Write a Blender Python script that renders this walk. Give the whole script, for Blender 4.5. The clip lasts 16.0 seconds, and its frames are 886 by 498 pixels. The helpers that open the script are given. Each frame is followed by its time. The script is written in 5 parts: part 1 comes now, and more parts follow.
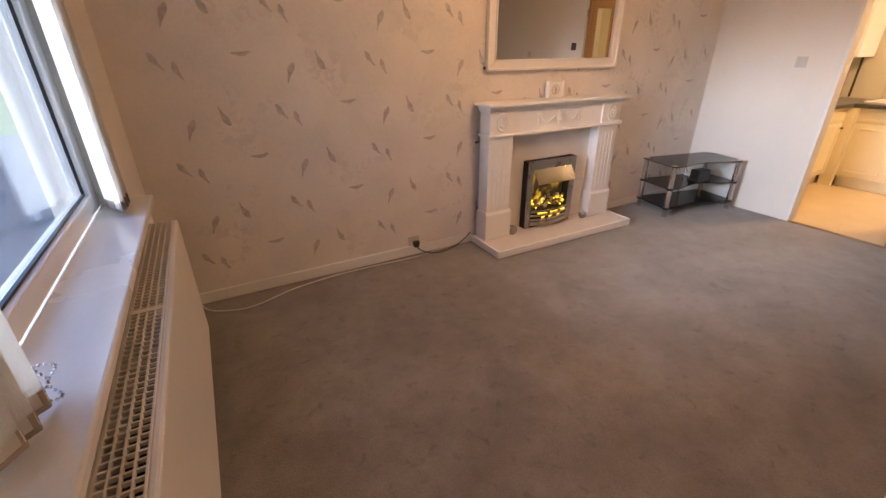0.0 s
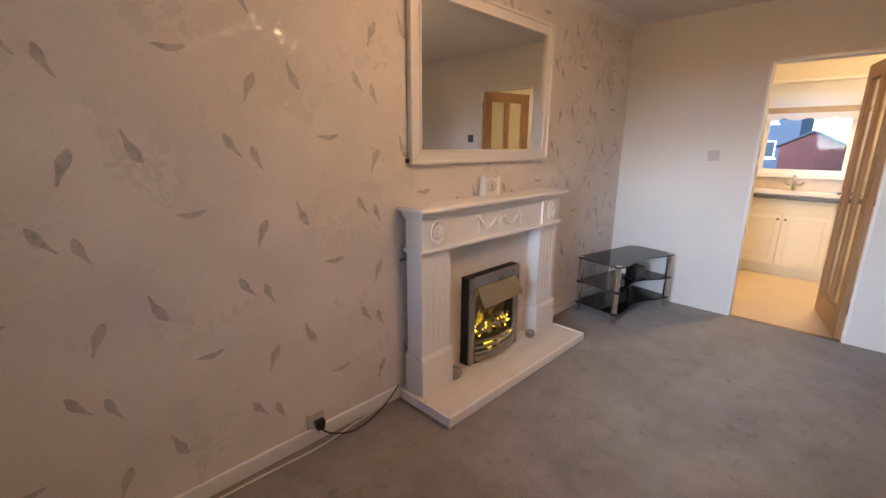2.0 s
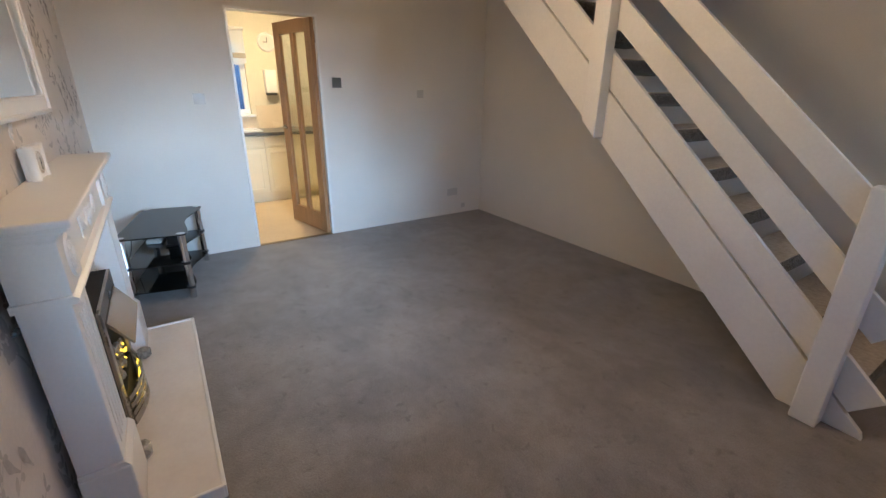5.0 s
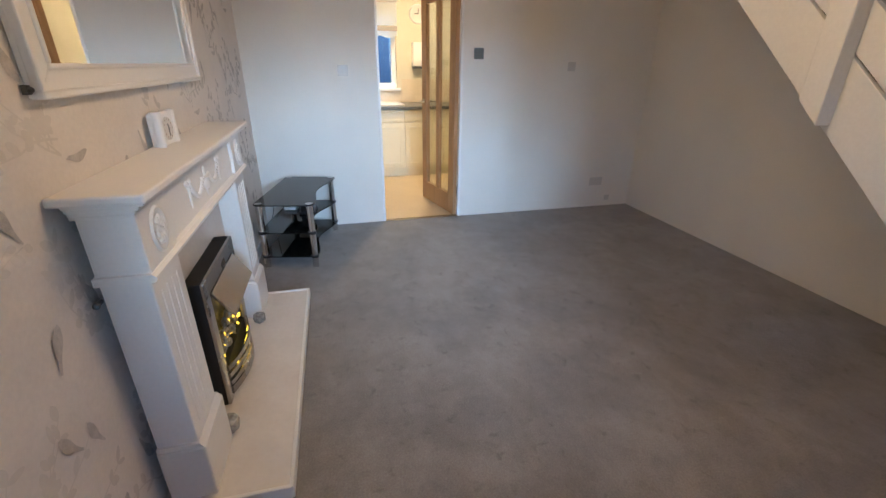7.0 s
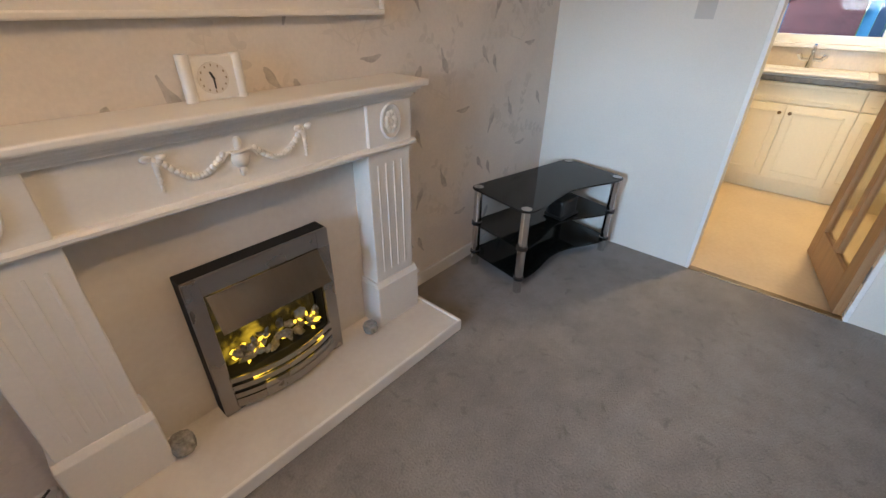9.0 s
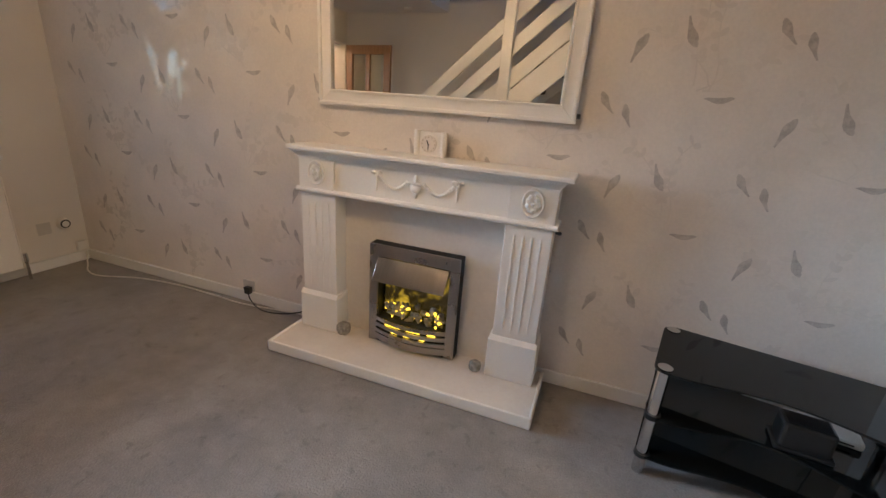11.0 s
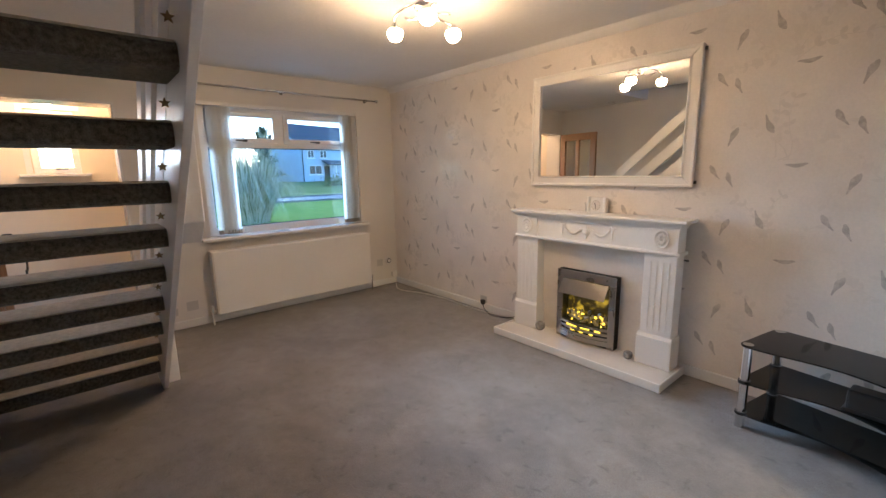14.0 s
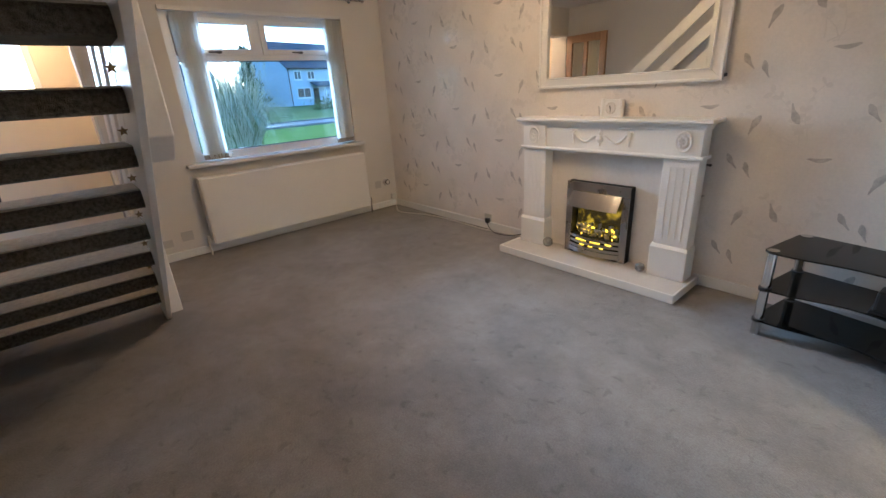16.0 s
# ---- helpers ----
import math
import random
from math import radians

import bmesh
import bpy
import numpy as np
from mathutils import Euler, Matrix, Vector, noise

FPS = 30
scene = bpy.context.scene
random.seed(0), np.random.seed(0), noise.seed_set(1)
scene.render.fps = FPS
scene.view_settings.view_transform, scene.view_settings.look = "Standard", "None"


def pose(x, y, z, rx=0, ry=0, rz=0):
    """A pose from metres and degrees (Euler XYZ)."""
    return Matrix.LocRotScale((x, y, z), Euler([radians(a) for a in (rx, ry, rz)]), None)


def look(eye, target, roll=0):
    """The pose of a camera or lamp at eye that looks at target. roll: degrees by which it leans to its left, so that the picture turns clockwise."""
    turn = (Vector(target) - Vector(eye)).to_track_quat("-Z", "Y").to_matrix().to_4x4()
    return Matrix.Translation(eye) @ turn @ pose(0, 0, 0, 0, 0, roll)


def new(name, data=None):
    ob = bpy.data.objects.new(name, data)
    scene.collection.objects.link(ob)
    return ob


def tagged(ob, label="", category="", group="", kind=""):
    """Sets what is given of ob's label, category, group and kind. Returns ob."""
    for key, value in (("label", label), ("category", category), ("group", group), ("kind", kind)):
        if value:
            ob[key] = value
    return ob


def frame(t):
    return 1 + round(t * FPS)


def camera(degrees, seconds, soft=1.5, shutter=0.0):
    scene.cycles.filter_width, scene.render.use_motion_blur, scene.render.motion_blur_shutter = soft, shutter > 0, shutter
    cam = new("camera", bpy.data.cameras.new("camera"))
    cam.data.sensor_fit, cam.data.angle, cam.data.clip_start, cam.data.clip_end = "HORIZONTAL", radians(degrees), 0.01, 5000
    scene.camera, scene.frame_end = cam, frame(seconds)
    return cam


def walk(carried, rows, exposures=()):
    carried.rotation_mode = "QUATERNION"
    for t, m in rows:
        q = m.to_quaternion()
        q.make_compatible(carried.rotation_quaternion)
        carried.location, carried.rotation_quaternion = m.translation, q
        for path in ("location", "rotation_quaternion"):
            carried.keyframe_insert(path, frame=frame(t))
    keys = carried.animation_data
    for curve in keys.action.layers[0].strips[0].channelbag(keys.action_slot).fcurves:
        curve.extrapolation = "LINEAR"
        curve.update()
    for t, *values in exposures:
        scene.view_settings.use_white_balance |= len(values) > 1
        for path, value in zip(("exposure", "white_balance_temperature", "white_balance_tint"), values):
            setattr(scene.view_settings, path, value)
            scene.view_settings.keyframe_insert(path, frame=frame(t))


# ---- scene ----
cam = camera(92.6, 16.0)
PATH = [
    (0, (0.461, 0.385, 1.397), (1.322, 1.978, 0.548), -0.45),
    (0.5, (0.578, 0.532, 1.400), (1.450, 2.132, 0.579), 1.7),
    (1, (0.67, 0.754, 1.417), (1.572, 2.403, 0.734), 2.6),
    (1.5, (0.709, 1.079, 1.408), (1.775, 2.697, 0.91), 1.8),
    (2, (0.826, 1.398, 1.367), (2.209, 2.76, 0.885), 0.4),
    (2.5, (0.948, 1.726, 1.395), (2.699, 2.568, 0.917), 0.7),
    (3, (1.034, 2.06, 1.387), (2.967, 1.951, 0.885), -1.7),
    (3.5, (0.963, 2.281, 1.372), (2.77, 1.647, 0.796), -0.4),
    (4, (0.839, 2.483, 1.381), (2.52, 1.613, 0.734), -0.1),
    (4.2, (0.827, 2.569, 1.382), (2.428, 1.573, 0.716), -0.2),
    (6.3, (0.774, 2.625, 1.349), (2.337, 1.64, 0.585), 1.0),
    (6.5, (0.865, 2.574, 1.344), (2.493, 1.693, 0.587), 0.8),
    (7, (1.085, 2.405, 1.343), (2.863, 1.955, 0.544), 0.6),
    (7.5, (1.338, 2.184, 1.356), (3.124, 2.432, 0.492), 3.4),
    (8, (1.654, 2.040, 1.312), (3.381, 2.534, 0.432), 5.15),
    (8.2, (1.784, 1.971, 1.318), (3.455, 2.594, 0.413), 3.35),
    (10.3, (3.224, 1.365, 1.288), (3.52, 3.103, 0.343), 3.8),
    (10.5, (3.331, 1.302, 1.287), (3.425, 3.119, 0.457), 4.1),
    (11, (3.62, 1.101, 1.306), (2.997, 2.888, 0.658), 4.3),
    (11.5, (3.909, 0.775, 1.298), (2.789, 2.3, 0.65), 3.6),
    (12, (4.118, 0.473, 1.316), (2.826, 1.868, 0.695), -0.0),
    (12.5, (4.303, 0.285, 1.329), (2.924, 1.617, 0.762), 1.0),
    (13, (4.469, 0.156, 1.342), (3.04, 1.441, 0.788), 0.2),
    (13.5, (4.506, 0.108, 1.358), (3.049, 1.374, 0.833), -0.7),
    (14, (4.519, 0.052, 1.398), (3.023, 1.329, 1.034), -1.1),
    (14.5, (4.53, 0.054, 1.436), (2.992, 1.315, 1.222), -1.0),
    (15, (4.509, 0.087, 1.403), (2.97, 1.331, 1.111), -0.8),
    (15.5, (4.454, 0.104, 1.352), (2.958, 1.338, 0.864), -2.2),
    (16, (4.386, 0.133, 1.313), (2.954, 1.336, 0.605), -3.5),
]
EXPOSURES = [(0.0, 2.6, 7400, 28), (1.0, 2.5, 9300, 34), (1.5, 2.45, 8000, 30), (2.0, 2.35, 6500, 22), (2.5, 2.3, 5900, 15), (3.5, 2.27, 5450, 7), (6.5, 2.46, 5400, 9), (8.0, 2.25, 5650, 8), (10.5, 2.3, 6150, 13), (11.0, 2.42, 5750, 10), (12.0, 2.55, 5750, 10), (14.5, 2.78, 5600, 10), (16.0, 2.65, 5400, 7)]
walk(cam, [(t, look(eye, target, roll)) for t, eye, target, roll in PATH], EXPOSURES)

# ---- world, sun, large lights ----
world = bpy.data.worlds.new("world")
scene.world = world
world.use_nodes = True
wn = world.node_tree
sky = wn.nodes.new("ShaderNodeTexSky")
sky.sky_type = "NISHITA"
sky.sun_disc = False
sky.sun_elevation = radians(10)
sky.sun_rotation = radians(269)
sky.air_density, sky.dust_density, sky.ozone_density = 1.0, 0.3, 5.0
wn.links.new(sky.outputs[0], wn.nodes["Background"].inputs[0])
wn.nodes["Background"].inputs[1].default_value = 0.15
sun = new("sun", bpy.data.lights.new("sun", "SUN"))
sun.data.energy, sun.data.angle, sun.data.color = 2.45, radians(33), (0.58, 0.79, 1.0)
sun.matrix_world = look((-30, 1.2, 5.3), (0, 1.8, 0))

BULB, KITCHEN_LAMP, PORCH_LAMP, FLAME = 33.0, 47.0, 19.0, 0.14

# ---- materials ----
def nodes_of(name):
    m = bpy.data.materials.new(name)
    m.use_nodes = True
    return m, m.node_tree, m.node_tree.nodes["Principled BSDF"]


def mat(name, color, rough=0.6, vary=0.12, scale=3.0, fine=60.0, bump=0.05, metal=0.0, spec=0.5, stretch=None, second=None, per_object=0.0):
    """A surface with broad stains, fine grain and a little relief."""
    m, t, b = nodes_of(name)
    n, l = t.nodes, t.links
    co = n.new("ShaderNodeTexCoord").outputs["Object"]
    if stretch:
        mp = n.new("ShaderNodeMapping")
        mp.inputs["Scale"].default_value = stretch
        l.new(co, mp.inputs["Vector"])
        co = mp.outputs[0]
    big, small = n.new("ShaderNodeTexNoise"), n.new("ShaderNodeTexNoise")
    for x, s, d in ((big, scale, 4), (small, fine, 3)):
        x.inputs["Scale"].default_value, x.inputs["Detail"].default_value = s, d
        l.new(co, x.inputs["Vector"])
    ramp = n.new("ShaderNodeValToRGB")
    c2 = second or tuple(max(0.0, c * (1 - 2.2 * vary)) for c in color)
    ramp.color_ramp.elements[0].position, ramp.color_ramp.elements[1].position = 0.32, 0.66
    ramp.color_ramp.elements[0].color = (*c2, 1)
    ramp.color_ramp.elements[1].color = (*color, 1)
    mixf = n.new("ShaderNodeMath")
    mixf.operation = "MULTIPLY_ADD"
    mixf.inputs[1].default_value, mixf.inputs[2].default_value = 0.35, 0.0
    l.new(small.outputs[0], mixf.inputs[0])
    add = n.new("ShaderNodeMath")
    add.operation = "MULTIPLY_ADD"
    add.inputs[1].default_value = 0.65
    l.new(big.outputs[0], add.inputs[0])
    l.new(mixf.outputs[0], add.inputs[2])
    fac = add.outputs[0]
    if per_object:
        info = n.new("ShaderNodeObjectInfo")
        r = n.new("ShaderNodeMath")
        r.operation = "MULTIPLY_ADD"
        r.inputs[1].default_value = per_object
        l.new(info.outputs["Random"], r.inputs[0])
        l.new(fac, r.inputs[2])
        fac = r.outputs[0]
    l.new(fac, ramp.inputs[0])
    l.new(ramp.outputs[0], b.inputs["Base Color"])
    rr = n.new("ShaderNodeMapRange")
    rr.inputs["To Min"].default_value, rr.inputs["To Max"].default_value = max(0.02, rough - 0.08), min(1.0, rough + 0.08)
    l.new(big.outputs[0], rr.inputs["Value"])
    l.new(rr.outputs[0], b.inputs["Roughness"])
    b.inputs["Metallic"].default_value = metal
    b.inputs["Specular IOR Level"].default_value = spec
    if bump:
        bp = n.new("ShaderNodeBump")
        bp.inputs["Strength"].default_value, bp.inputs["Distance"].default_value = min(1.0, bump * 4), 0.004
        l.new(small.outputs[0], bp.inputs["Height"])
        l.new(bp.outputs[0], b.inputs["Normal"])
    return m


def glow(name, color, strength):
    m, t, b = nodes_of(name)
    b.inputs["Base Color"].default_value = (*color, 1)
    b.inputs["Emission Color"].default_value = (*color, 1)
    b.inputs["Emission Strength"].default_value = strength
    return m


def glass(name, color=(1, 1, 1), rough=0.0, least=0.05):
    """Thin pane: mostly clear, with a gloss of its own."""
    m, t, b = nodes_of(name)
    n, l = t.nodes, t.links
    tr, gl, mix, lw, pw = n.new("ShaderNodeBsdfTransparent"), n.new("ShaderNodeBsdfGlossy"), n.new("ShaderNodeMixShader"), n.new("ShaderNodeLayerWeight"), n.new("ShaderNodeMath")
    tr.inputs[0].default_value = (*color, 1)
    gl.inputs["Roughness"].default_value = rough
    lw.inputs["Blend"].default_value = 0.5
    pw.operation = "POWER"
    pw.inputs[1].default_value = 4.0
    l.new(lw.outputs["Facing"], pw.inputs[0])
    rg = n.new("ShaderNodeMapRange")
    rg.inputs["To Min"].default_value, rg.inputs["To Max"].default_value = least, 0.8
    l.new(pw.outputs[0], rg.inputs["Value"])
    l.new(rg.outputs[0], mix.inputs[0])
    l.new(tr.outputs[0], mix.inputs[1])
    l.new(gl.outputs[0], mix.inputs[2])
    l.new(mix.outputs[0], n["Material Output"].inputs[0])
    return m


def tinted(name, color, opacity, rough=0.05):
    """Dark glass that hides most of what lies behind it."""
    m, t, b = nodes_of(name)
    b.inputs["Base Color"].default_value = (*color, 1)
    b.inputs["Roughness"].default_value = rough
    b.inputs["Alpha"].default_value = opacity
    return m


def carpet_material():
    """Short pile: grain, trodden patches and broad marks of the vacuum cleaner."""
    m = mat("carpet_grey", (0.285, 0.262, 0.245), 0.95, 0.16, 7.0, 130.0, 0.35, spec=0.1, second=(0.175, 0.158, 0.148))
    n, l = m.node_tree.nodes, m.node_tree.links
    n["Noise Texture"].inputs["Detail"].default_value = 12
    n["Noise Texture"].inputs["Roughness"].default_value = 0.74
    b = n["Principled BSDF"]
    b.inputs["Sheen Weight"].default_value = 0.25
    co = n.new("ShaderNodeTexCoord").outputs["Object"]
    paint = b.inputs["Base Color"].links[0].from_socket
    for scale, detail, low, high, dark, light in ((1.7, 3.0, 0.38, 0.62, 0.88, 1.08), (16.0, 5.0, 0.60, 0.72, 1.0, 0.76)):
        tx, rg, mx = n.new("ShaderNodeTexNoise"), n.new("ShaderNodeMapRange"), n.new("ShaderNodeVectorMath")
        tx.inputs["Scale"].default_value, tx.inputs["Detail"].default_value, tx.inputs["Distortion"].default_value = scale, detail, 0.6
        l.new(co, tx.inputs["Vector"])
        rg.inputs["From Min"].default_value, rg.inputs["From Max"].default_value = low, high
        rg.inputs["To Min"].default_value, rg.inputs["To Max"].default_value = dark, light
        l.new(tx.outputs[0], rg.inputs["Value"])
        mx.operation = "SCALE"
        l.new(paint, mx.inputs[0])
        l.new(rg.outputs[0], mx.inputs["Scale"])
        paint = mx.outputs[0]
    l.new(paint, b.inputs["Base Color"])
    return m


def wood(name, light, dark, axis=(30, 30, 1.6), rough=0.42):
    m = mat(name, light, rough, 0.2, 1.6, 14.0, 0.05, stretch=axis, second=dark)
    return m


def paper_material():
    """Pearly wallpaper: matt ground with a raised, glossier ghost of stems."""
    m = mat("wallpaper_pearl", (0.755, 0.70, 0.645), 0.6, 0.07, 3.5, 90.0, 0.03, spec=0.4)
    return m


def flame_screen():
    """The lit back screen of the fire: soft rising tongues of yellow on black."""
    m, t, b = nodes_of("flame_screen")
    n, l = t.nodes, t.links
    co, sep, mp = n.new("ShaderNodeTexCoord"), n.new("ShaderNodeSeparateXYZ"), n.new("ShaderNodeMapping")
    noise, ramp, fade, mul, tint = n.new("ShaderNodeTexNoise"), n.new("ShaderNodeValToRGB"), n.new("ShaderNodeMapRange"), n.new("ShaderNodeMath"), n.new("ShaderNodeValToRGB")
    mp.inputs["Scale"].default_value = (11, 1, 7.5)
    noise.inputs["Scale"].default_value, noise.inputs["Detail"].default_value, noise.inputs["Distortion"].default_value = 1.0, 2.0, 0.9
    l.new(co.outputs["Object"], mp.inputs["Vector"])
    l.new(mp.outputs[0], noise.inputs["Vector"])
    ramp.color_ramp.elements[0].position, ramp.color_ramp.elements[1].position = 0.52, 0.68
    l.new(noise.outputs[0], ramp.inputs[0])
    l.new(co.outputs["Object"], sep.inputs[0])
    fade.inputs["From Min"].default_value, fade.inputs["From Max"].default_value = 0.16, 0.40
    fade.inputs["To Min"].default_value, fade.inputs["To Max"].default_value = 1.0, 0.3
    l.new(sep.outputs["Z"], fade.inputs["Value"])
    mul.operation = "MULTIPLY"
    l.new(ramp.outputs[0], mul.inputs[0])
    l.new(fade.outputs[0], mul.inputs[1])
    tint.color_ramp.elements[0].color, tint.color_ramp.elements[1].color = (0.03, 0.018, 0.003, 1), (1.0, 0.60, 0.035, 1)
    l.new(mul.outputs[0], tint.inputs[0])
    l.new(tint.outputs[0], b.inputs["Emission Color"])
    b.inputs["Emission Strength"].default_value = FLAME * 1.15
    b.inputs["Base Color"].default_value = (0.01, 0.01, 0.01, 1)
    b.inputs["Roughness"].default_value = 0.25
    return m


M = {}
M["paper"] = paper_material()
M["feather"] = mat("bird_print", (0.35, 0.32, 0.30), 0.55, 0.3, 38, 260, 0.02, second=(0.58, 0.535, 0.495))
M["silver"] = mat("pearl_print", (0.77, 0.715, 0.66), 0.2, 0.05, 9, 120, 0.02, spec=1.0)
M["wall"] = mat("wall_paint", (0.72, 0.685, 0.63), 0.7, 0.05, 1.4, 160, 0.06, spec=0.3)
M["wall_warm"] = mat("porch_paint", (0.76, 0.68, 0.55), 0.7, 0.05, 1.4, 160, 0.05, spec=0.3)
M["ceiling"] = mat("ceiling_artex", (0.79, 0.77, 0.735), 0.8, 0.04, 2.0, 38, 0.1, spec=0.2)
M["gloss"] = mat("white_gloss_paint", (0.78, 0.77, 0.75), 0.25, 0.04, 2.5, 110, 0.015)
M["satin"] = mat("cream_satin_paint", (0.80, 0.775, 0.735), 0.33, 0.04, 2.5, 90, 0.015)
M["stairpaint"] = mat("stair_white_paint", (0.80, 0.785, 0.76), 0.36, 0.05, 2.0, 70, 0.02)
M["marble"] = mat("cream_marble", (0.74, 0.70, 0.645), 0.16, 0.06, 5, 50, 0.0, second=(0.66, 0.61, 0.56))
M["carpet"] = carpet_material()
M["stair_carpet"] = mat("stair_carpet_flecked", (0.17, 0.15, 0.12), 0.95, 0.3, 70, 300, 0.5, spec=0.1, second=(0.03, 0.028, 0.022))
M["stair_carpet"].node_tree.nodes["Principled BSDF"].inputs["Sheen Weight"].default_value = 0.2
# tread tops as the porch lights them: the light is in this colour
M["tread_top"] = mat("lit_tan_carpet", (0.58, 0.51, 0.41), 0.95, 0.14, 40, 240, 0.3, spec=0.1)
M["upvc"] = mat("white_upvc", (0.80, 0.80, 0.80), 0.3, 0.03, 2, 80, 0.0)
M["pane"] = glass("window_glass")
# gloss cut on the kitchen pane to suppress the sun lamp's reflection
M["pane_back"] = glass("low_gloss_window_glass", least=0.008)
M["mirror"] = mat("mirror_silver", (0.86, 0.87, 0.86), 0.015, 0.01, 1, 10, 0.0, metal=1.0)
for node in [x for x in M["mirror"].node_tree.nodes if x.type == "MAP_RANGE"]:
    M["mirror"].node_tree.links.remove(node.outputs[0].links[0])
M["mirror"].node_tree.nodes["Principled BSDF"].inputs["Roughness"].default_value = 0.01
M["chrome"] = mat("chrome", (0.72, 0.72, 0.72), 0.12, 0.05, 6, 80, 0.0, metal=1.0)
M["steel"] = mat("brushed_steel", (0.40, 0.375, 0.35), 0.27, 0.04, 4, 60, 0.0, metal=1.0)
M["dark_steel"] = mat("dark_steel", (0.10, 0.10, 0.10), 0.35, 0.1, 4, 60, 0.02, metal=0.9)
M["black"] = mat("black_plastic", (0.012, 0.012, 0.012), 0.35, 0.1, 8, 120, 0.01)
M["black_void"] = mat("soot_black", (0.006, 0.006, 0.006), 0.8, 0.1, 8, 120, 0.05)
M["blackglass"] = tinted("black_glass", (0.006, 0.007, 0.007), 0.97)
M["blackglass"].node_tree.nodes["Principled BSDF"].inputs["Specular IOR Level"].default_value = 0.3
M["oak"] = wood("oak_veneer", (0.40, 0.235, 0.115), (0.27, 0.145, 0.065))
M["frosted"] = glass("door_glass", (0.92, 0.93, 0.9), 0.06)
M["plastic"] = mat("white_plastic", (0.72, 0.70, 0.66), 0.35, 0.03, 3, 90, 0.0)
M["plate"] = mat("aged_white_plastic", (0.52, 0.50, 0.47), 0.35, 0.03, 3, 90, 0.0)
M["grey_plate"] = mat("pewter_plate", (0.10, 0.095, 0.085), 0.3, 0.05, 3, 60, 0.0, metal=0.8)
M["blind"] = mat("blind_fabric", (0.88, 0.87, 0.84), 0.85, 0.06, 3, 300, 0.12, stretch=(1, 1, 0.3), spec=0.2)
M["blind_weight"] = mat("blind_weight", (0.36, 0.31, 0.26), 0.6, 0.1, 9, 90, 0.02)
M["rad"] = mat("radiator_enamel", (0.79, 0.765, 0.72), 0.3, 0.03, 2, 80, 0.0)
M["cream_unit"] = mat("cream_cabinet", (0.80, 0.71, 0.49), 0.4, 0.05, 2, 60, 0.01)
M["worktop"] = mat("grey_worktop", (0.12, 0.115, 0.10), 0.3, 0.3, 40, 220, 0.01)
M["kfloor"] = mat("tan_vinyl", (0.62, 0.49, 0.31), 0.4, 0.14, 3, 40, 0.03, second=(0.52, 0.39, 0.235))
M["ktile"] = mat("beige_tile", (0.66, 0.55, 0.40), 0.25, 0.08, 5, 60, 0.01, per_object=0.25)
M["kwall"] = mat("kitchen_paint", (0.66, 0.60, 0.46), 0.7, 0.05, 2, 120, 0.03)
M["grass"] = mat("lawn", (0.27, 0.35, 0.10), 0.95, 0.3, 1.6, 14, 0.5, second=(0.14, 0.22, 0.05), spec=0.0)
M["verge"] = mat("dry_lawn", (0.27, 0.31, 0.13), 0.95, 0.3, 0.3, 20, 0.2, second=(0.10, 0.15, 0.05), spec=0.0)
M["road"] = mat("asphalt", (0.11, 0.11, 0.115), 0.6, 0.2, 2, 60, 0.1, spec=0.4)
M["concrete"] = mat("concrete", (0.24, 0.235, 0.22), 0.85, 0.15, 2, 60, 0.1)
M["render"] = mat("grey_render", (0.50, 0.575, 0.66), 0.9, 0.07, 0.6, 20, 0.1)
M["dark_render"] = mat("slate_grey_render", (0.10, 0.12, 0.16), 0.9, 0.08, 0.6, 20, 0.1, spec=0.1)
M["rooftile"] = mat("roof_slate", (0.10, 0.115, 0.13), 0.8, 0.2, 2, 20, 0.1)
M["hwin"] = mat("far_window_glass", (0.05, 0.07, 0.09), 0.08, 0.2, 0.5, 3, 0.0)
M["reed"] = mat("pampas_leaf", (0.24, 0.27, 0.12), 0.8, 0.3, 2, 20, 0.05, second=(0.10, 0.13, 0.05), spec=0.0)
M["straw"] = mat("pampas_straw", (0.74, 0.68, 0.50), 0.85, 0.2, 2, 20, 0.05, spec=0.0)
M["leaf"] = mat("conifer_leaf", (0.05, 0.085, 0.03), 0.8, 0.3, 2, 20, 0.1, spec=0.0)
M["bark"] = mat("bark", (0.10, 0.075, 0.05), 0.9, 0.3, 6, 40, 0.3)
M["hood"] = mat("polished_steel", (0.46, 0.425, 0.39), 0.17, 0.05, 4, 60, 0.02, metal=1.0, stretch=(14, 1, 1))
M["shed"] = mat("red_shed_boards", (0.27, 0.075, 0.055), 0.7, 0.2, 3, 30, 0.1)
M["shed_blue"] = mat("blue_paint", (0.13, 0.36, 0.52), 0.6, 0.1, 3, 30, 0.02)
M["bulb"] = glow("lamp_glass", (1.0, 0.63, 0.32), BULB)
M["klamp"] = glow("kitchen_diffuser", (1.0, 0.72, 0.38), KITCHEN_LAMP)
M["plamp"] = glow("porch_lamp_glass", (1.0, 0.60, 0.30), PORCH_LAMP)
M["flame"] = flame_screen()
M["ember"] = glow("ember", (1.0, 0.60, 0.035), FLAME * 4.5)
M["coal"] = mat("ember_coal", (0.09, 0.08, 0.07), 0.8, 0.4, 22, 80, 0.3, second=(0.46, 0.41, 0.34))
M["cable_white"] = mat("white_flex", (0.70, 0.66, 0.60), 0.5, 0.05, 10, 100, 0.0)
M["crystal"] = mat("cut_glass", (0.50, 0.48, 0.44), 0.06, 0.3, 40, 90, 0.0, metal=0.25)
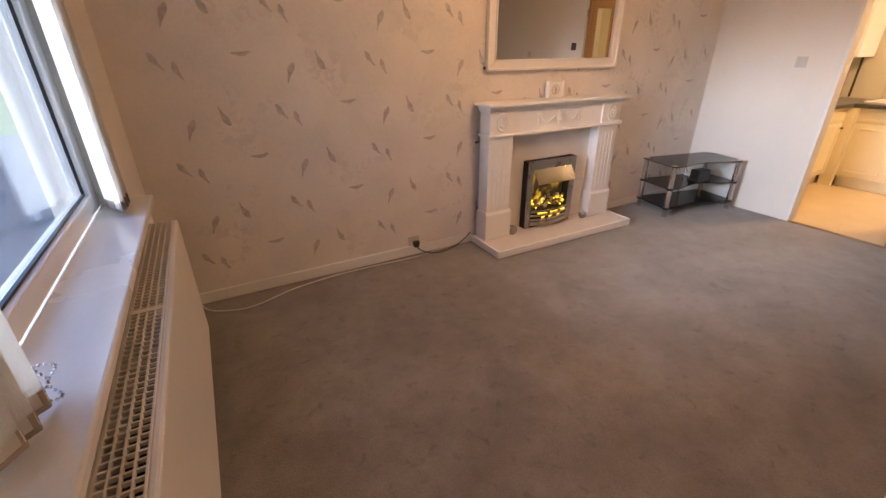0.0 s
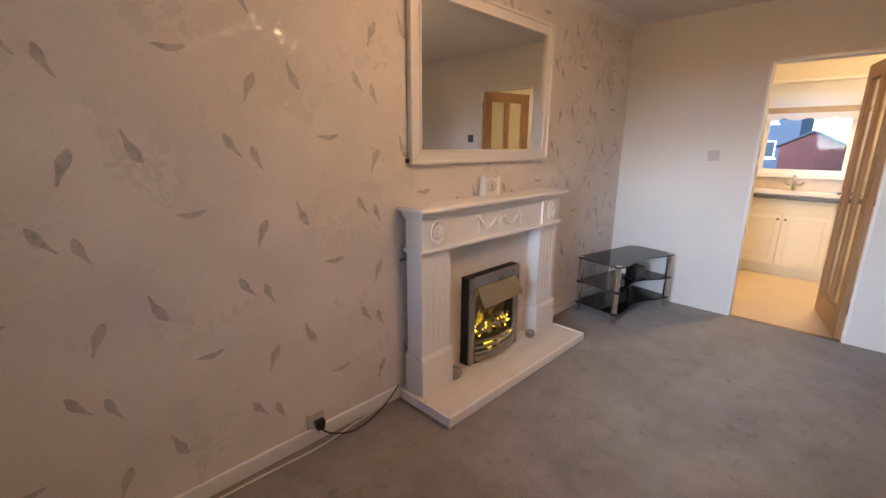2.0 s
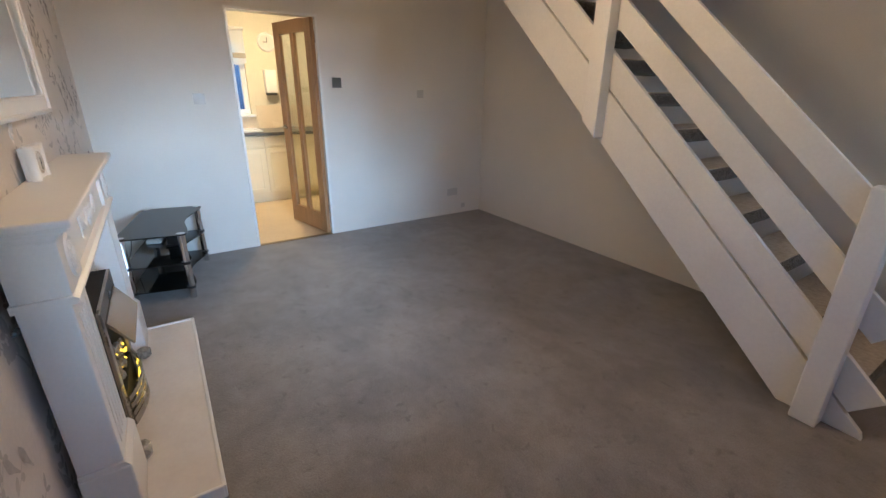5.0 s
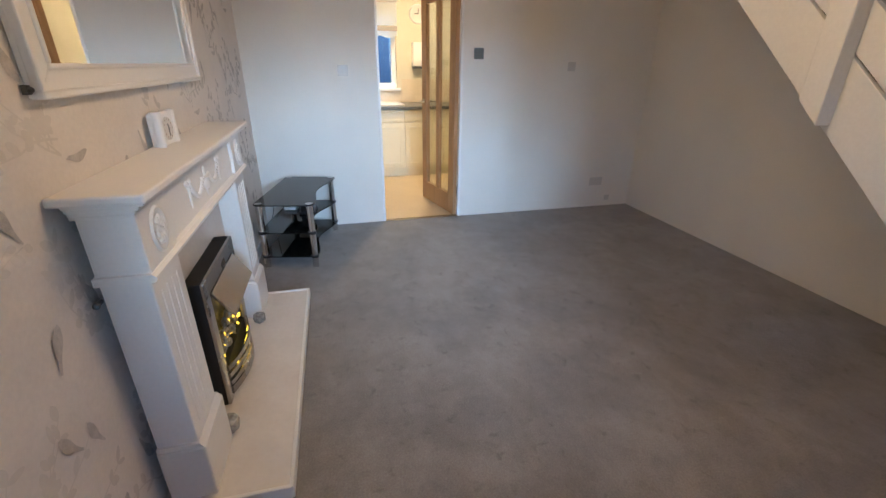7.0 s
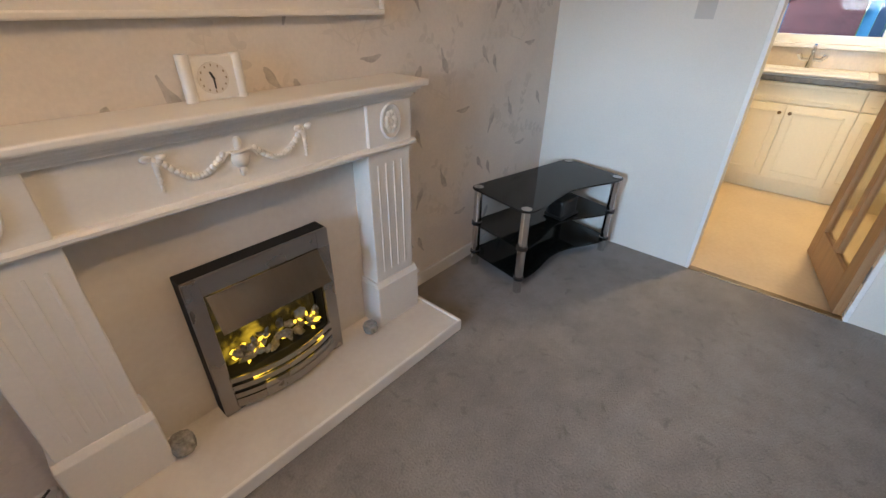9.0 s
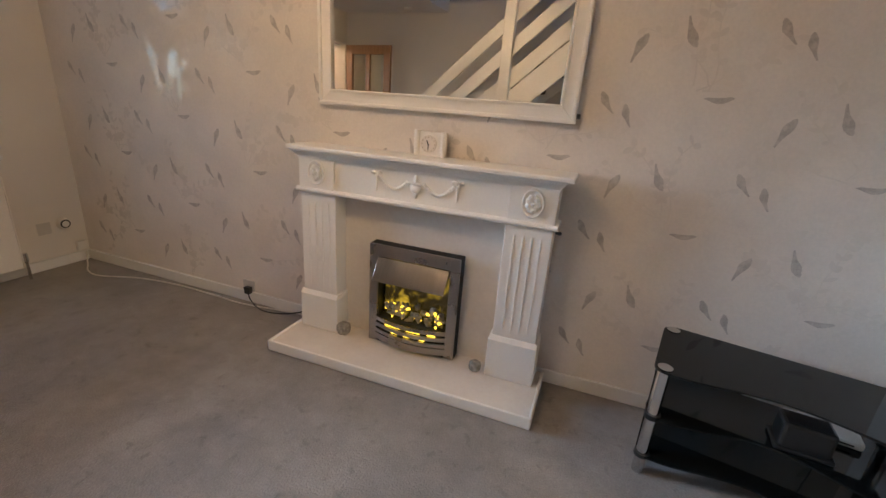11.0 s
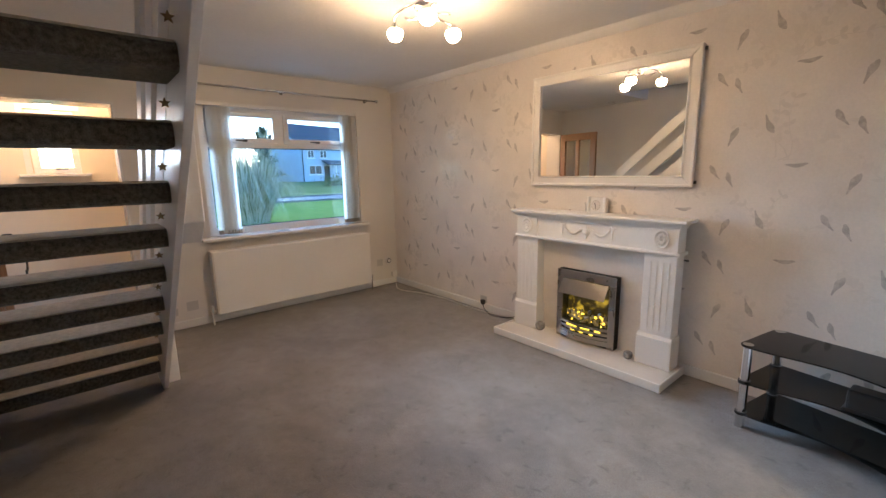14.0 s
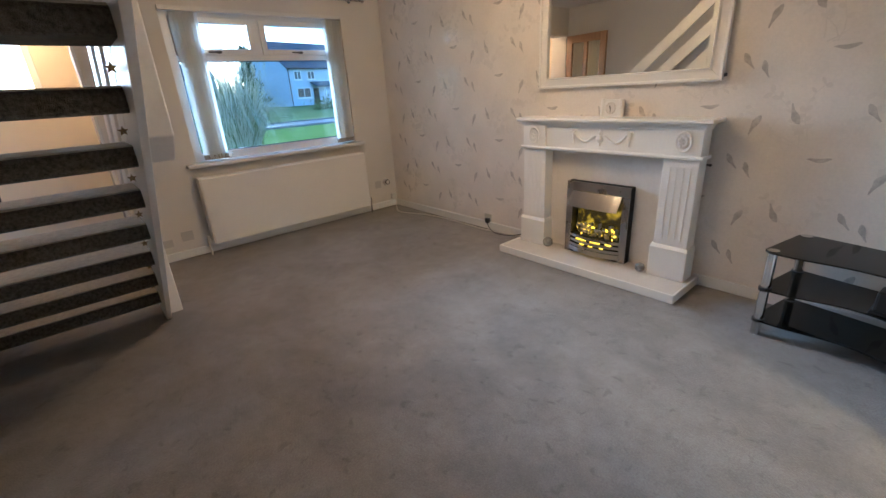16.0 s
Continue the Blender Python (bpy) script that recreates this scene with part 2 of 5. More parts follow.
M["brass"] = mat("dull_brass", (0.30, 0.22, 0.12), 0.4, 0.2, 20, 90, 0.0, metal=0.9)



def let_through(m, share):
    """Cloth that passes part of the light."""
    n, l = m.node_tree.nodes, m.node_tree.links
    tl, mix = n.new("ShaderNodeBsdfTranslucent"), n.new("ShaderNodeMixShader")
    tl.inputs[0].default_value = (0.95, 0.95, 0.93, 1)
    mix.inputs[0].default_value = share
    l.new(n["Principled BSDF"].outputs[0], mix.inputs[1])
    l.new(tl.outputs[0], mix.inputs[2])
    l.new(mix.outputs[0], n["Material Output"].inputs[0])


let_through(M["blind"], 0.62)


# ---- building helpers ----
def box(bm, x0, x1, y0, y1, z0, z1, bev=0.0, seg=2):
    g = bmesh.ops.create_cube(bm, size=1.0, matrix=Matrix.Translation(((x0 + x1) / 2, (y0 + y1) / 2, (z0 + z1) / 2)) @ Matrix.Diagonal((x1 - x0, y1 - y0, z1 - z0, 1)))
    if bev:
        ed = list({e for v in g["verts"] for e in v.link_edges})
        bmesh.ops.bevel(bm, geom=ed, offset=bev, segments=seg, affect="EDGES", profile=0.5)
    return bm


def B(*a, **k):
    return box(bmesh.new(), *a, **k)


def rod(bm, p, q, r, r2=None, seg=12):
    p, q = Vector(p), Vector(q)
    d = q - p
    m = Matrix.Translation((p + q) / 2) @ d.to_track_quat("Z", "Y").to_matrix().to_4x4()
    bmesh.ops.create_cone(bm, cap_ends=True, segments=seg, radius1=r, radius2=r if r2 is None else r2, depth=d.length, matrix=m)
    return bm


def R(*a, **k):
    return rod(bmesh.new(), *a, **k)


def ball(bm, c, r, squash=(1, 1, 1), seg=16):
    bmesh.ops.create_uvsphere(bm, u_segments=seg, v_segments=max(6, seg // 2), radius=r, matrix=Matrix.Translation(c) @ Matrix.Diagonal((*squash, 1)))
    return bm


def slab(bm, poly, axis, a, b):
    """A flat outline, pushed from a to b along an axis. The outline's two coordinates are the other axes in order."""
    def at(p, v):
        return {"x": (v, p[0], p[1]), "y": (p[0], v, p[1]), "z": (p[0], p[1], v)}[axis]
    v0, v1 = [bm.verts.new(at(p, a)) for p in poly], [bm.verts.new(at(p, b)) for p in poly]
    bm.faces.new(v0)
    bm.faces.new(v1[::-1])
    for i in range(len(poly)):
        j = (i + 1) % len(poly)
        bm.faces.new((v0[j], v0[i], v1[i], v1[j]))
    bmesh.ops.recalc_face_normals(bm, faces=bm.faces)
    return bm


def tube(bm, pts, r, seg=8):
    """A round cable through the points."""
    pts = [Vector(p) for p in pts]
    rings = []
    for i, p in enumerate(pts):
        d = (pts[min(i + 1, len(pts) - 1)] - pts[max(i - 1, 0)]).normalized()
        q = d.to_track_quat("Z", "Y").to_matrix()
        rings.append([bm.verts.new(p + q @ Vector((r * math.cos(2 * math.pi * k / seg), r * math.sin(2 * math.pi * k / seg), 0))) for k in range(seg)])
    for u, w in zip(rings, rings[1:]):
        for k in range(seg):
            bm.faces.new((u[k], u[(k + 1) % seg], w[(k + 1) % seg], w[k]))
    bm.faces.new(rings[0][::-1])
    bm.faces.new(rings[-1])
    return bm


def curve(pts, n=8):
    """A smooth run of points through pts."""
    out, p = [], [Vector(q) for q in pts]
    p = [p[0]] + p + [p[-1]]
    for i in range(1, len(p) - 2):
        for k in range(n):
            t = k / n
            out.append(0.5 * (2 * p[i] + (p[i + 1] - p[i - 1]) * t + (2 * p[i - 1] - 5 * p[i] + 4 * p[i + 1] - p[i + 2]) * t * t + (3 * p[i] - p[i - 1] - 3 * p[i + 1] + p[i + 2]) * t ** 3))
    return out + [p[-1]]


def mesh_of(name, bm, material, smooth=False):
    me = bpy.data.meshes.new(name)
    bm.to_mesh(me)
    bm.free()
    me.materials.append(material)
    if smooth:
        for f in me.polygons:
            f.use_smooth = True
    return me


def part(name, bm, material, parent, label="", smooth=False):
    ob = new(name, mesh_of(name, bm, material, smooth))
    ob.parent = parent
    if label:
        ob["label"] = label
    return ob


def thing(name, label, category, at=(0, 0, 0), turn=0, group="", kind=""):
    ob = new(name)
    ob.matrix_world = pose(*at, 0, 0, turn)
    ob.empty_display_size = 0.05
    return tagged(ob, label, category, group, kind)


def single(name, bm, material, label, category, at=(0, 0, 0), turn=0, group="", kind="", smooth=False):
    ob = new(name, mesh_of(name, bm, material, smooth))
    ob.matrix_world = pose(*at, 0, 0, turn)
    return tagged(ob, label, category, group, kind)


def structure(name, bm, material, label, category=""):
    return tagged(new(name, mesh_of(name, bm, material)), label, category or name.split("_")[0], kind="structure")


# ---- the plan: fire wall along x, window wall at low x, kitchen at high x ----
X0, X1, Y0, Y1, TOP = 0.10, 4.827, -0.545, 3.04, 2.365
OUT, KX1, PX = -0.16, 7.08, -0.95
WY0, WY1, WZ0, WZ1 = 0.955, 2.565, 0.815, 2.055
HD0, HD1, DOOR = -0.50, 0.35, 1.99
KD0, KD1 = 1.318, 2.011
WELL0, WELL1, WELLY = 1.55, 4.15, 0.352
GROUND = -0.35

structure("floor", B(X0 - 0.26, X1 + 0.01, Y0 - 0.1, Y1 + 0.1, -0.1, 0.0), M["carpet"], "worn grey fitted carpet in the living room", "floor")
structure("floor_kitchen", B(X1 + 0.01, KX1 + 0.1, -0.65, Y1 + 0.1, -0.1, 0.002), M["kfloor"], "tan patterned vinyl floor of the kitchen", "floor")
structure("floor_porch", B(PX - 0.1, X0 - 0.26, -0.9, 0.9, -0.1, 0.0), M["carpet"], "grey carpet in the entrance porch", "floor")
structure("threshold", B(X1 - 0.012, X1 + 0.03, KD0, KD1, 0.002, 0.008, bev=0.002), M["brass"], "thin metal threshold strip in the kitchen doorway", "threshold")

wall_fire = structure("wall_fire", B(OUT, KX1 + 0.1, Y1, Y1 + 0.2, -0.05, 2.6), M["paper"], "pearly wallpaper with small grey birds and silvery blossom twigs", "wall")
structure("wall_stairs", B(OUT, KX1 + 0.1, Y0 - 0.1, Y0, -0.05, 4.9), M["wall"], "plain cream painted wall beside the stairs", "wall")
bm = bmesh.new()
box(bm, OUT, X0, WY1, Y1, -0.05, 2.6)
box(bm, OUT, X0, HD1, WY0, -0.05, 2.6)
box(bm, OUT, X0, WY0, WY1, -0.05, WZ0 - 0.03)
box(bm, OUT, X0, WY0, WY1, WZ1, 2.6)
box(bm, OUT, X0, HD0, HD1, DOOR, 2.6)
box(bm, OUT, X0, Y0, HD0, -0.05, 2.6)
structure("wall_window", bm, M["wall"], "plain cream painted front wall with the window", "wall")
bm = bmesh.new()
box(bm, X1, X1 + 0.1, KD1, Y1, -0.05, 2.6)
box(bm, X1, X1 + 0.1, Y0, KD0, -0.05, 2.6)
box(bm, X1, X1 + 0.1, KD0, KD1, DOOR - 0.02, 2.6)
structure("wall_kitchen", bm, M["wall"], "plain off-white painted wall with the kitchen doorway", "wall")
bm = bmesh.new()
box(bm, OUT, X1 + 0.1, WELLY, Y1, TOP, 2.6)
box(bm, OUT, WELL0, Y0, WELLY, TOP, 2.6)
box(bm, WELL1, X1 + 0.1, Y0, WELLY, TOP, 2.6)
structure("ceiling", bm, M["ceiling"], "white textured ceiling with an open stairwell", "ceiling")
structure("ceiling_kitchen", B(X1 + 0.1, KX1 + 0.1, -0.65, Y1 + 0.1, TOP, 2.6), M["ceiling"], "plain white kitchen ceiling", "ceiling")
bm = bmesh.new()
box(bm, WELL0 - 0.1, WELL0, Y0, WELLY + 0.1, 2.6, 4.9)
# end wall with an added, unseen opening that lets sky light down the stairs
box(bm, WELL1 + 0.5, WELL1 + 0.6, Y0, WELLY + 0.1, 2.6, 3.4)
box(bm, WELL1 + 0.5, WELL1 + 0.6, Y0, WELLY + 0.1, 4.7, 4.9)
box(bm, WELL1 + 0.5, WELL1 + 0.6, Y0, Y0 + 0.1, 3.4, 4.7)
box(bm, WELL1 + 0.5, WELL1 + 0.6, WELLY, WELLY + 0.1, 3.4, 4.7)
box(bm, WELL0, WELL1 + 0.5, WELLY, WELLY + 0.1, 2.6, 4.9)
structure("wall_stairwell", bm, M["wall"], "cream walls of the stairwell above", "wall")
structure("ceiling_stairwell", B(WELL0 - 0.1, WELL1 + 0.6, Y0, WELLY + 0.1, 4.9, 5.0), M["ceiling"], "white ceiling above the stairs", "ceiling")
structure("floor_landing", B(WELL1 + 0.002, WELL1 + 0.5, Y0, WELLY - 0.002, 2.6, 2.62), M["carpet"], "grey carpeted landing at the stair head", "floor")

# porch outside the inner door
bm = bmesh.new()
box(bm, PX - 0.2, PX, -0.9, -0.22, -0.05, 2.6)
box(bm, PX - 0.2, PX, 0.12, 0.9, -0.05, 2.6)
box(bm, PX - 0.2, PX, -0.22, 0.12, -0.05, 1.44)
box(bm, PX - 0.2, PX, -0.22, 0.12, 2.02, 2.6)
box(bm, PX, OUT, 0.8, 0.9, -0.05, 2.6)
box(bm, PX, OUT, -0.9, -0.8, -0.05, 2.6)
structure("wall_porch", bm, M["wall_warm"], "warm cream walls of the entrance porch", "wall")
structure("ceiling_porch", B(PX - 0.2, OUT, -0.9, 0.9, TOP, 2.6), M["ceiling"], "white porch ceiling", "ceiling")

# kitchen shell
KW0, KW1, KWZ0, KWZ1 = 1.54, 2.36, 1.05, 2.0
bm = bmesh.new()
box(bm, KX1, KX1 + 0.25, -0.65, KW0, -0.05, 2.6)
box(bm, KX1, KX1 + 0.25, KW1, Y1 + 0.1, -0.05, 2.6)
box(bm, KX1, KX1 + 0.25, KW0, KW1, -0.05, KWZ0)
box(bm, KX1, KX1 + 0.25, KW0, KW1, KWZ1, 2.6)
structure("wall_kitchen_back", bm, M["kwall"], "beige painted back wall of the kitchen", "wall")

# skirting, coving, door linings
def skirting(name, x0, x1, y0, y1):
    structure(name, B(x0, x1, y0, y1, 0.0, 0.075, bev=0.006), M["gloss"], "low white gloss skirting board", "skirting")


skirting("baseboard_fire_1", X0, 2.15, Y1 - 0.016, Y1)
skirting("baseboard_fire_2", 3.50, X1, Y1 - 0.016, Y1)
skirting("baseboard_window", X0, X0 + 0.014, HD1 + 0.05, Y1 - 0.018)
bm = bmesh.new()
s = 0.055
slab(bm, [(Y1, TOP), (Y1, TOP - s), (Y1 - s * 0.35, TOP - s * 0.72), (Y1 - s * 0.72, TOP - s * 0.35), (Y1 - s, TOP)], "x", X0, X1)
structure("coving_fire", bm, M["ceiling"], "small white coving under the ceiling", "coving")


def lining(name, x0, x1, y0, y1, head, material, label):
    bm = bmesh.new()
    box(bm, x0, x1, y0, y0 + 0.022, 0, head - 0.024, bev=0.003)
    box(bm, x0, x1, y1 - 0.022, y1, 0, head - 0.024, bev=0.003)
    box(bm, x0, x1, y0, y1, head - 0.022, head, bev=0.003)
    structure(name, bm, material, label, "door frame")


lining("door_frame_kitchen", X1 - 0.006, X1 + 0.106, KD0 - 0.018, KD1 + 0.018, DOOR - 0.018, M["gloss"], "narrow white painted lining of the kitchen doorway")
lining("door_frame_porch", OUT - 0.006, X0 + 0.006, HD0 - 0.018, HD1 + 0.018, DOOR + 0.002, M["gloss"], "white painted lining of the porch doorway")

# ---- wallpaper print ----
PERCHED = [(0, .03, .03), (.15, .05, .04), (.34, .075, .07), (.48, .125, .11), (.62, .165, .15), (.76, .14, .15), (.85, .085, .115), (.91, .085, .10), (.96, .05, .06), (1, .004, .012)]
GLIDING = [(0, .02, .005), (.14, .055, .05), (.3, .04, .13), (.48, .03, .19), (.66, .035, .175), (.82, .055, .11), (.92, .05, .055), (1, .008, .008)]


def bird_outline(kind):
    """Bird shapes, tail to beak, about a hand long: along, upper edge, lower edge."""
    L, shape, bend = {"A": (0.114, PERCHED, 0.05), "B": (0.114, PERCHED, -0.12), "C": (0.10, PERCHED, 0.08), "D": (0.095, PERCHED, 0.10), "E": (0.102, GLIDING, 0.0)}[kind]
    return [(t * L - L / 2, bend * L * (t - t * t) * 2, up * L, low * L) for t, up, low in shape]


TILTS = {"A": 68, "B": -66, "C": 125, "D": 112, "E": 4}
SPOTS = {"A": (0, 0), "B": (0.172, 0.06), "C": (0.47, 0.065), "D": (0.555, 0.02), "E": (0.31, -0.165)}
birds, stems = bmesh.new(), bmesh.new()
rnd = random.Random(4)


def on_paper(bm, pts, depth):
    depth += 0.0008 * (len(bm.faces) % 97) / 97
    vs = [bm.verts.new((x, Y1 - depth, z)) for x, z in pts]
    bm.faces.new(vs)


def oval(bm, x, z, a, l, w, depth):
    """A pointed leaf or petal that starts at x, z."""
    cx, cz = x + math.cos(a) * l, z + math.sin(a) * l
    on_paper(bm, [(cx + l * math.cos(a) * math.cos(t) - w * math.sin(a) * math.sin(t) * abs(math.sin(t)) ** 0.5, cz + l * math.sin(a) * math.cos(t) + w * math.cos(a) * math.sin(t) * abs(math.sin(t)) ** 0.5) for t in [2 * math.pi * j / 10 for j in range(10)]], depth)


def spray(x, z, s):
    """A blossom spray: a few bent twigs with leaves and open flowers."""
    lean = rnd.uniform(-40, 40)
    for k in range(5):
        a = radians(35 + lean + 26 * k + rnd.uniform(-10, 10))
        px, pz, w = x + rnd.uniform(-0.03, 0.03), z + rnd.uniform(-0.03, 0.03), 0.0035 * s
        for i in range(7):
            a += rnd.uniform(-0.4, 0.4)
            qx, qz = px + 0.05 * s * math.cos(a), pz + 0.05 * s * math.sin(a)
            if not (X0 + 0.05 < qx < X1 - 0.05 and 0.12 < qz < TOP - 0.1):
                break
            nx, nz = -math.sin(a) * w, math.cos(a) * w
            on_paper(stems, [(px - nx, pz - nz), (qx - nx * 0.85, qz - nz * 0.85), (qx + nx * 0.85, qz + nz * 0.85), (px + nx, pz + nz)], 0.0012)
            if i > 0:
                for side in (-1, 1) if rnd.random() < 0.45 else (rnd.choice((-1, 1)),):
                    oval(stems, qx, qz, a + side * rnd.uniform(0.5, 1.2), rnd.uniform(0.014, 0.027) * s, rnd.uniform(0.008, 0.015) * s, 0.0012)
            if rnd.random() < 0.16:
                for p in range(5):
                    oval(stems, qx, qz, a + 1.257 * p, 0.017 * s, 0.012 * s, 0.0012)
            px, pz, w = qx, qz, w * 0.9


for col in range(-1, 9):
    for row in range(-3, 4):
        ox = 0.388 + 0.549 * col
        oz = 1.561 + 0.537 * row - (0.2685 if col % 2 else 0)
        for k, (dx, dz) in SPOTS.items():
            x, z = ox + dx, oz + dz
            if not (X0 + 0.08 < x < X1 - 0.08 and 0.14 < z < TOP - 0.12):
                continue
            c, q = math.cos(radians(TILTS[k])), math.sin(radians(TILTS[k]))
            line = bird_outline(k)
            for (u0, v0, a0, b0), (u1, v1, a1, b1) in zip(line, line[1:]):
                quad = [(u0, v0 - b0), (u1, v1 - b1), (u1, v1 + a1), (u0, v0 + a0)]
                on_paper(birds, [(x + u * c - v * q, z + u * q + v * c) for u, v in quad], 0.0025)
        spray(ox + 0.24, oz - 0.13, 0.95)
tagged(part("bird_print", birds, M["feather"], wall_fire, "small grey birds printed on the paper"), kind="stuff")
tagged(part("stem_print", stems, M["silver"], wall_fire, "silvery blossom twigs and leaves printed on the paper"), kind="stuff")


# ---- staircase ----
SLOPE, SX = 0.907, 1.312
IN, FACE, POST = 0.32, 0.348, 0.43


def board(lo, hi, x0, x1, foot=False):
    """The outline of a sloping board between two heights over the lower line."""
    c, s = math.cos(math.atan(SLOPE)), math.sin(math.atan(SLOPE))
    h = (hi - lo) * c
    p0, p1 = (x0, lo + SLOPE * (x0 - SX)), (x1, lo + SLOPE * (x1 - SX))
    q0, q1 = (p0[0] - h * s, p0[1] + h * c), (x1, hi + SLOPE * (x1 - SX))
    if foot:
        return [(SX, 0), (SX - hi / SLOPE + 0.02, 0), (SX - hi / SLOPE + 0.03, 0.03), q1, p1]
    return [p0, p1, q1, q0]


def bevelled(bm, off):
    bmesh.ops.bevel(bm, geom=list(bm.edges), offset=off, segments=2, affect="EDGES", profile=0.5)
    return bm


stairs = thing("staircase", "open-tread staircase with white boards and dark carpeted treads", "staircase", (SX, 0, 0))
off = Vector((-SX, 0, 0))


def stair_part(name, bm, material, label="", parent=None):
    bmesh.ops.translate(bm, verts=bm.verts, vec=off)
    return part(name, bm, material, parent or stairs, label)


stair_part("stringer_board", bevelled(slab(bmesh.new(), board(0, 0.302, 0, 3.9, True), "y", IN, FACE), 0.003), M["stairpaint"], "lower white stringer board")
stair_part("stringer_board", bevelled(slab(bmesh.new(), board(0.32, 0.512, 1.07, 3.9), "y", IN, FACE), 0.003), M["stairpaint"], "upper white stringer board")
stair_part("guard_board", bevelled(slab(bmesh.new(), board(0.64, 0.805, 1.085, 3.3), "y", IN, FACE), 0.003), M["stairpaint"], "white sloping guard board")
stair_part("handrail_board", bevelled(slab(bmesh.new(), board(0.942, 1.10, 1.11, 3.0), "y", IN, FACE), 0.003), M["stairpaint"], "white sloping top rail board")
stair_part("wall_stringer", bevelled(slab(bmesh.new(), board(0, 0.303, 0, 3.9, True), "y", Y0 + 0.001, Y0 + 0.029), 0.003), M["stairpaint"], "white stringer along the wall")
stair_part("newel_post", B(1.136, 1.236, FACE, POST, 0.0, 1.06, bev=0.006), M["stairpaint"], "square white newel post")
stair_part("newel_post", bevelled(slab(bmesh.new(), [(2.50, 1.118), (2.605, 1.118 + 0.105 * SLOPE), (2.605, TOP), (2.50, TOP)], "y", FACE, POST), 0.005), M["stairpaint"], "square white hanging post")
def tread_profile(xb, zt):
    pts, r = [], 0.026
    for cx, cz, a0 in ((xb - r, zt - r, 0), (xb - 0.255 + r, zt - r, 90), (xb - 0.255 + r, zt - 0.08 + r, 180), (xb - r, zt - 0.08 + r, 270)):
        for k in range(5):
            a = radians(a0 + 22.5 * k)
            pts.append((cx + r * math.cos(a), cz + r * math.sin(a)))
    return pts


for n in range(1, 12):
    xb, zt = 2.2 + 0.2208 * (n - 5), 0.196 * n + 0.004
    y0, y1 = (Y0 + 0.03, IN - 0.001)
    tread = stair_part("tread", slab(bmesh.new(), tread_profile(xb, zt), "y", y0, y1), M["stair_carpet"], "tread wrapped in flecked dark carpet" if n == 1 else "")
    # thin added sheet, its paler colour stands for light on the tread
    stair_part("lit_tread", B(xb - 0.24, xb - 0.012, y0 + 0.002, y1 - 0.002, zt - 0.003, zt + 0.004, bev=0.002), M["tread_top"], "pale tan tread top with the light put into its colour" if n == 1 else "", tread)
    bm = bmesh.new()
    sx_, sy_, sz_ = xb + 0.012, IN - 0.0172, zt + 0.055
    tips = [radians(90 + 36 * k) for k in range(10)]
    slab(bm, [(sy_ + (0.018, 0.008)[k % 2] * math.cos(a), sz_ + (0.018, 0.008)[k % 2] * math.sin(a)) for k, a in enumerate(tips)], "x", sx_ - 0.004, sx_)
    stair_part("bolt", bm, M["brass"], "star shaped brass ornament" if n == 1 else "")

# ---- window with blinds and pole ----
win = thing("window_1", "white plastic casement window with two top lights", "window", (0.0, (WY0 + WY1) / 2, WZ0), kind="structure")
wo = Vector((0, -(WY0 + WY1) / 2, -WZ0))


def at_win(name, bm, material, label="", parent=None):
    bmesh.ops.translate(bm, verts=bm.verts, vec=wo)
    return part(name, bm, material, parent or win, label)


F0, F1 = -0.06, 0.0
bm = bmesh.new()
box(bm, F0, F1, WY0, WY0 + 0.085, WZ0, WZ1, bev=0.006)
box(bm, F0, F1, WY1 - 0.085, WY1, WZ0, WZ1, bev=0.006)
box(bm, F0, F1 - 0.001, WY0 + 0.05, WY1 - 0.05, WZ0, WZ0 + 0.07, bev=0.006)
box(bm, F0, F1 - 0.001, WY0 + 0.05, WY1 - 0.05, WZ1 - 0.06, WZ1, bev=0.006)
box(bm, F0, F1 - 0.002, WY0 + 0.05, WY1 - 0.05, 1.655, 1.70, bev=0.006)
box(bm, F0, F1 - 0.003, 1.70, 1.762, 1.69, WZ1 - 0.05, bev=0.006)
at_win("window_frame", bm, M["upvc"])
for a, b in ((WY0 + 0.085, 1.70), (1.762, WY1 - 0.085)):
    bm = bmesh.new()
    z0, z1 = 1.70, WZ1 - 0.06
    for q in ((a, b, z0, z0 + 0.05), (a, b, z1 - 0.045, z1), (a, a + 0.05, z0 + 0.045, z1 - 0.04), (b - 0.05, b, z0 + 0.045, z1 - 0.04)):
        box(bm, F0 + 0.01, F1 + 0.014, *q, bev=0.006)
    sash = at_win("top_light", bm, M["upvc"], "white opening top light")
    at_win("pane", B(-0.032, -0.026, a + 0.045, b - 0.045, z0 + 0.045, z1 - 0.04), M["pane"], parent=sash).visible_shadow = False
    bm = bmesh.new()
    m = (a + b) / 2
    box(bm, F1 + 0.014, F1 + 0.03, m - 0.02, m + 0.02, z0 + 0.012, z0 + 0.034, bev=0.004)
    box(bm, F1 + 0.03, F1 + 0.042, m - 0.09, m + 0.02, z0 + 0.016, z0 + 0.03, bev=0.004)
    at_win("handle", bm, M["dark_steel"], "grey metal window handle", sash)
at_win("pane", B(-0.034, -0.028, WY0 + 0.05, WY1 - 0.05, WZ0 + 0.065, 1.66), M["pane"]).visible_shadow = False
bm = bmesh.new()
